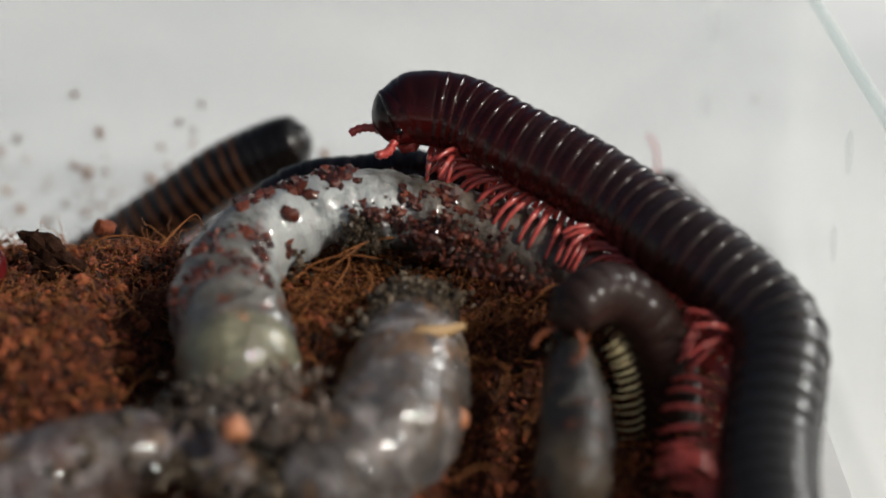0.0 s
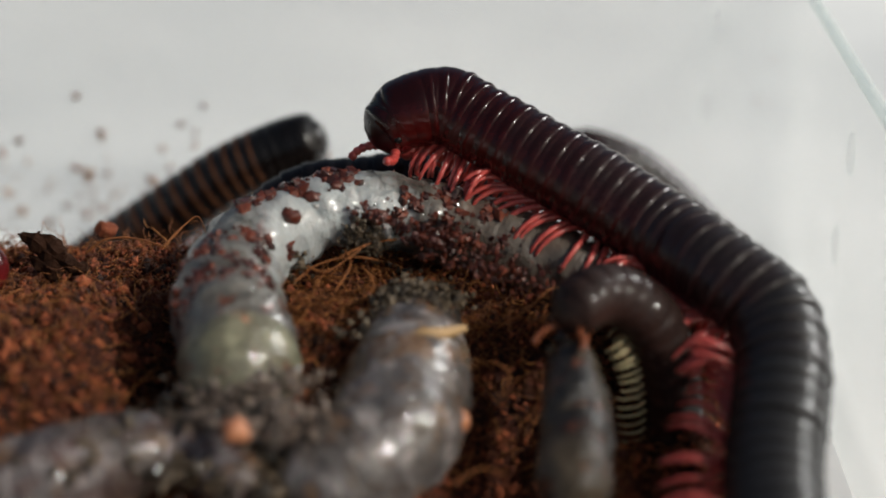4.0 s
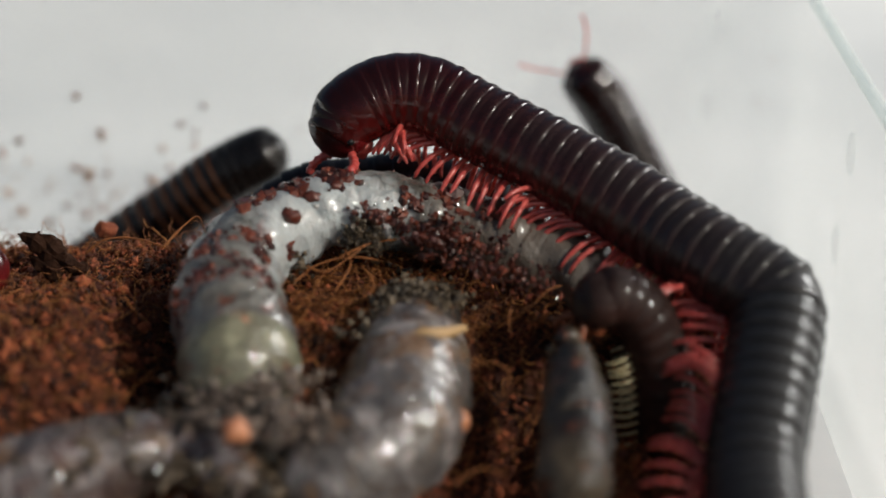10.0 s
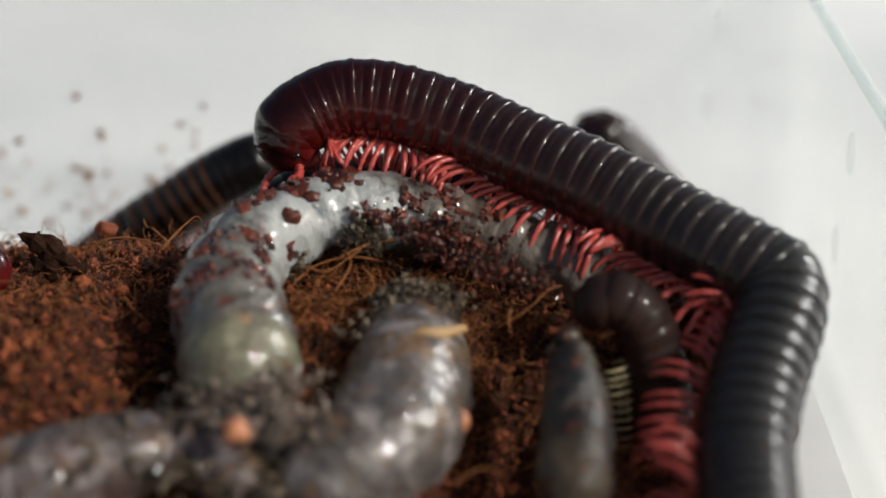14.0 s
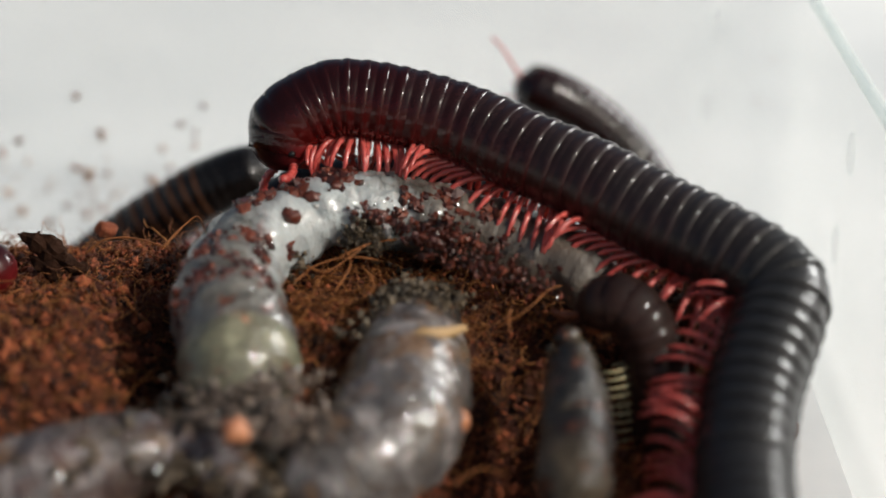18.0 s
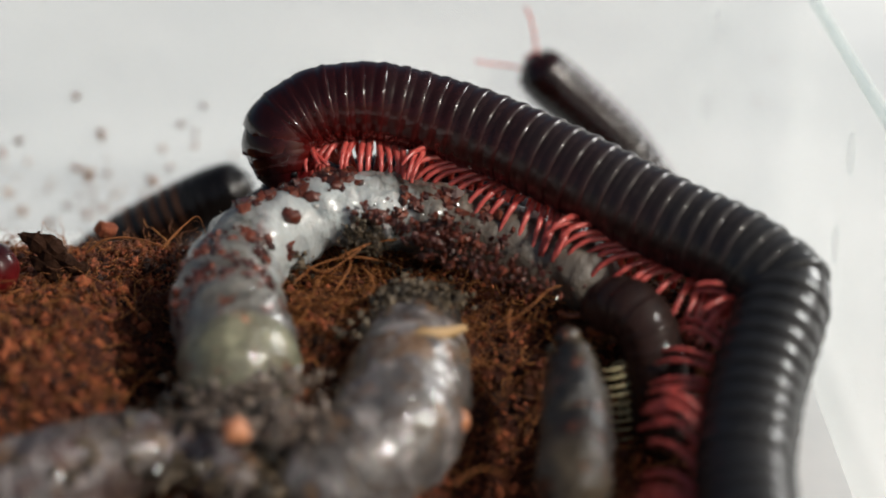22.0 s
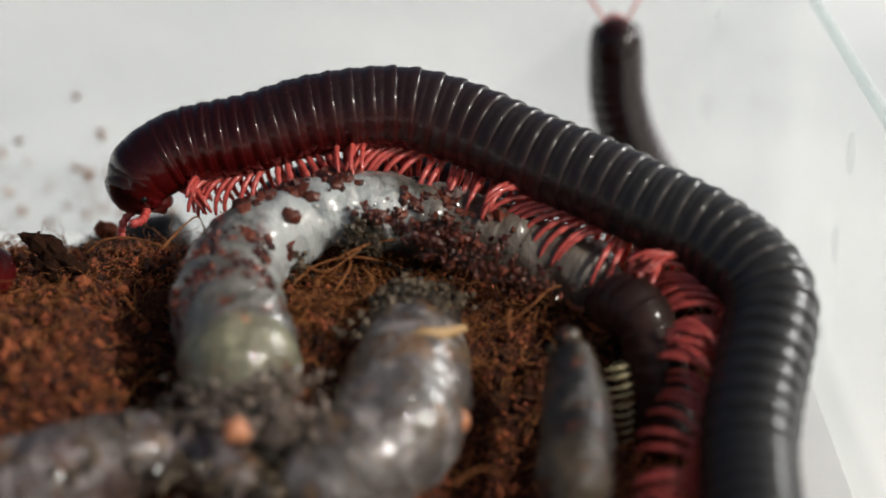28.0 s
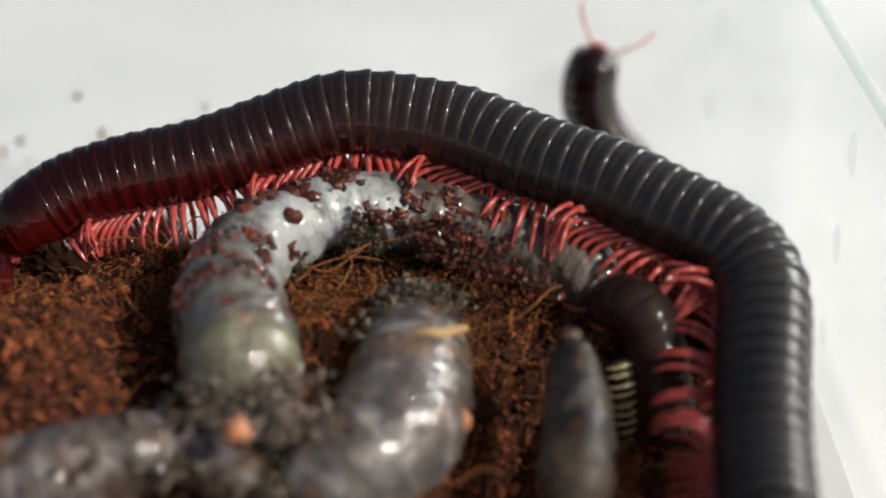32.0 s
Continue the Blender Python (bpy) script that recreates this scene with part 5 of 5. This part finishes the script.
strand("thin orange-brown root on the soil", "root_strand", [0.00016, 0.00018, 0.00015, 0.00010][:3], FIBRE, (-53.2, -34.8, 26.3), (-48.7, -37.6, 25.0), (-45.5, -38.0, 24.3))
strand("thin orange-brown root on the soil", "root_strand", [0.00016, 0.00018, 0.00015, 0.00010][:3], FIBRE, (-19.6, -17.1, 26.5), (-16.9, -20.4, 24.2), (-14.3, -20.0, 25.0))


# ---- specks on the tub's wall, and water drops ----
rr = np.random.default_rng(31)
pl, sz = [], []
while len(pl) < 70:
    x, z = rr.uniform(-0.09, -0.02), 0.001 + abs(rr.normal(0, 0.011))
    if x > -0.05 and rr.random() < 0.75:
        continue
    pl.append((x, 0.0746, z))
    sz.append(0.0003 + 0.0011 * rr.random() ** 3)
for x, z, s in ((-71.7, 12.5, 1.30), (-55.5, 13.5, 1.00), (-80.6, 8.7, 0.80), (-69.4, 4.3, 1.00), (-76.9, 4.9, 0.90), (-50.1, 18.3, 0.80), (-49.9, 21.1, 0.70), (-89.1, 8.1, 0.90), (-80.7, 1.1, 1.30), (-73.2, 28.7, 0.90), (65.1, 36.5, 0.60), (62.8, 27.7, 0.40), (65.4, 27.0, 0.40), (-66.3, 7.5, 0.60)):
    pl.append((x / 1000, 0.0746, z / 1000))
    sz.append(s / 1000)
v, f = lumps(np.array(pl), np.array(sz), 32)
tagged(new("dirt_specks", mesh_from("dirt_specks", v, f, SPECK, False)), "dry brown specks of soil stuck to the tub's wall", "dirt", kind="stuff")


def water_drop(at, size, turn):
    v, f = lathe([(size[2] * math.cos(a) / 1000, math.sin(a) / 1000) for a in np.linspace(0.02, math.pi / 2, 9)], 20)
    v = [(x * size[0], y, z * size[1] * (1.15 if z < 0 else 0.9)) for x, y, z in v]
    ob = new("water_drop", mesh_from("water_drop", v, [q[::-1] for q in f], DROP))
    ob.matrix_basis = Matrix.Translation(Vector(at) / 1000) @ pose(0, 0, 0, 0, 0, turn)
    ob.visible_shadow = False
    return tagged(ob, "clear water drop running down the plastic wall", "drop", "water drops on the wall")


water_drop((54.1, 74.8, 43.6), (1.3, 3.8, 0.9), 180)
water_drop((52.9, 74.8, 27.1), (1.4, 3.6, 0.9), 180)
water_drop((67.8, 12.1, 42.2), (2.6, 4.0, 0.9), 90)
water_drop((67.8, 16.9, 23.3), (2.6, 3.6, 0.9), 90)
water_drop((67.8, 20.4, 4.1), (2.4, 3.0, 0.9), 90)
a_, b_ = cluster([(-3.5, -5.9, 36.3), (-1.2, -7.6, 35.1), (1.4, -9.4, 33.5), (4.6, -7.0, 33.9), (6.7, -11.1, 32.3), (10.7, -11.6, 31.1), (1.4, -4.8, 36.3), (15.5, -13.1, 30.4), (-11.1, -3.8, 38.3)], 60, (2.1, 1.6, 1.2), 0.00055, 41)
v, f = lumps(a_, b_, 42)
tagged(new("wet_soil_clumps", mesh_from("wet_soil_clumps", v, f, CLUMP, False)), "dark wet red-brown soil clumps against the pale worm", "soil", kind="stuff")

B_PTS = [(-3.5, -10.8, 25.8), (-4.2, -21.4, 24.3), (-5.2, -32.2, 22.4), (-7.7, -42.3, 19.7), (-14.8, -48.0, 17.1)]
C_PTS = [(-66.2, -55.3, 15.6), (-57.2, -52.1, 17.8), (-49.7, -49.2, 19.2), (-42.8, -46.8, 19.6), (-37.5, -44.9, 18.9)]
D_PTS = [(18.7, -30.9, 28.8), (19.0, -36.6, 26.2), (19.1, -42.9, 22.8), (18.6, -49.9, 19.6)]
groups = [stuck(B_PTS, [6.6, 8.0, 9.4, 9.7, 9.0], 110, 0.0, 1.0, 51, 0.0006, 0.0, 0.8), stuck(B_PTS, [6.6, 8.0, 9.4, 9.7, 9.0], 70, 0.0, 0.25, 52, 0.0008, 0.2, 0.7),
          stuck(C_PTS, [7.2, 7.4, 7.2, 6.4, 5.2], 120, 0.0, 1.0, 53, 0.0007, 0.0, 0.8), stuck(D_PTS, [3.2, 4.3, 5.1, 5.4], 40, 0.0, 1.0, 54, 0.0005, 0.0, 0.8)]
v, f = lumps(np.concatenate([g[0] for g in groups]), np.concatenate([g[1] for g in groups]), 55)
tagged(new("wet_grit", mesh_from("wet_grit", v, f, MOSS)), "wet grey-brown grit stuck to the grey worms", "dirt", kind="stuff")



def film_drops(lines, count, seed):
    """Flat lens-shaped drops of water lying on the backs of worms."""
    rr = np.random.default_rng(seed)
    verts, faces = [], []
    for pts, radii, lo, hi in lines:
        line = Line(mm(*pts))
        for _ in range(count):
            u = rr.uniform(lo, hi)
            s = u * line.s[-1]
            c, f = line.at(s), (line.at(s + 1e-4) - line.at(s - 1e-4)).normalized()
            r = float(np.interp(u, np.linspace(0, 1, len(radii)), radii)) / 1000
            up = (Vector((0, 0, 1)) - f * f.z).normalized()
            a = rr.normal(0.0, 0.75)
            n = up * math.cos(a) + f.cross(up) * math.sin(a)
            c = c + n * (r + 0.0001)
            n = (n + Vector(rr.normal(0, 0.22, 3))).normalized()
            x = n.orthogonal().normalized()
            y = n.cross(x)
            w = 0.0004 + 0.0009 * rr.random() ** 2
            base = len(verts)
            verts.append(c + n * 0.038 * w)
            for ring, (d, h) in enumerate(((0.45, 0.031), (0.8, 0.014), (1.0, -0.10))):
                for k in range(10):
                    g = 2 * math.pi * k / 10
                    verts.append(c + (x * math.cos(g) + y * math.sin(g)) * d * w + n * h * w)
            for k in range(10):
                k2 = (k + 1) % 10
                faces.append((base, base + 1 + k, base + 1 + k2))
                for q in (1, 11):
                    faces.append((base + q + k, base + q + 10 + k, base + q + 10 + k2, base + q + k2))
    return verts, faces


v, f = film_drops([(B_PTS, [6.6, 8.0, 9.4, 9.7, 9.0], 0.45, 1.0), (C_PTS, [7.2, 7.4, 7.2, 6.4, 5.2], 0.0, 1.0), (PALE_PTS, PALE_R, 0.0, 0.75)], 220, 71)
film = tagged(new("water_film", mesh_from("water_film", v, f, WATER)), "small clear water drops on the wet worms", "drop", kind="stuff")
film.visible_shadow = False

groups = [stuck(PALE_PTS, PALE_R, 240, 0.40, 0.66, 61, 0.0009, 0.75, 0.35), stuck(PALE_PTS, PALE_R, 90, 0.78, 1.0, 63, 0.0009, 0.9, 0.3)]
a_, b_ = np.concatenate([g[0] for g in groups]), np.concatenate([g[1] for g in groups])
v, f = lumps(a_ - np.array((0, -0.0003, 0.0006)), b_, 62)
tagged(new("slime_beads", mesh_from("slime_beads", v, f, SLIME)), "glistening white slime on the pale worm's back", "slime", kind="stuff")


def motions():
    """Key every moving part."""
    for ob, rows in MOVES:
        if rows[0][0] > 0:
            rows = [(0.0, rows[0][1])] + rows
        if rows[-1][0] < 32:
            rows = rows + [(32.0, rows[-1][1])]
        walk(ob, rows)


motions()
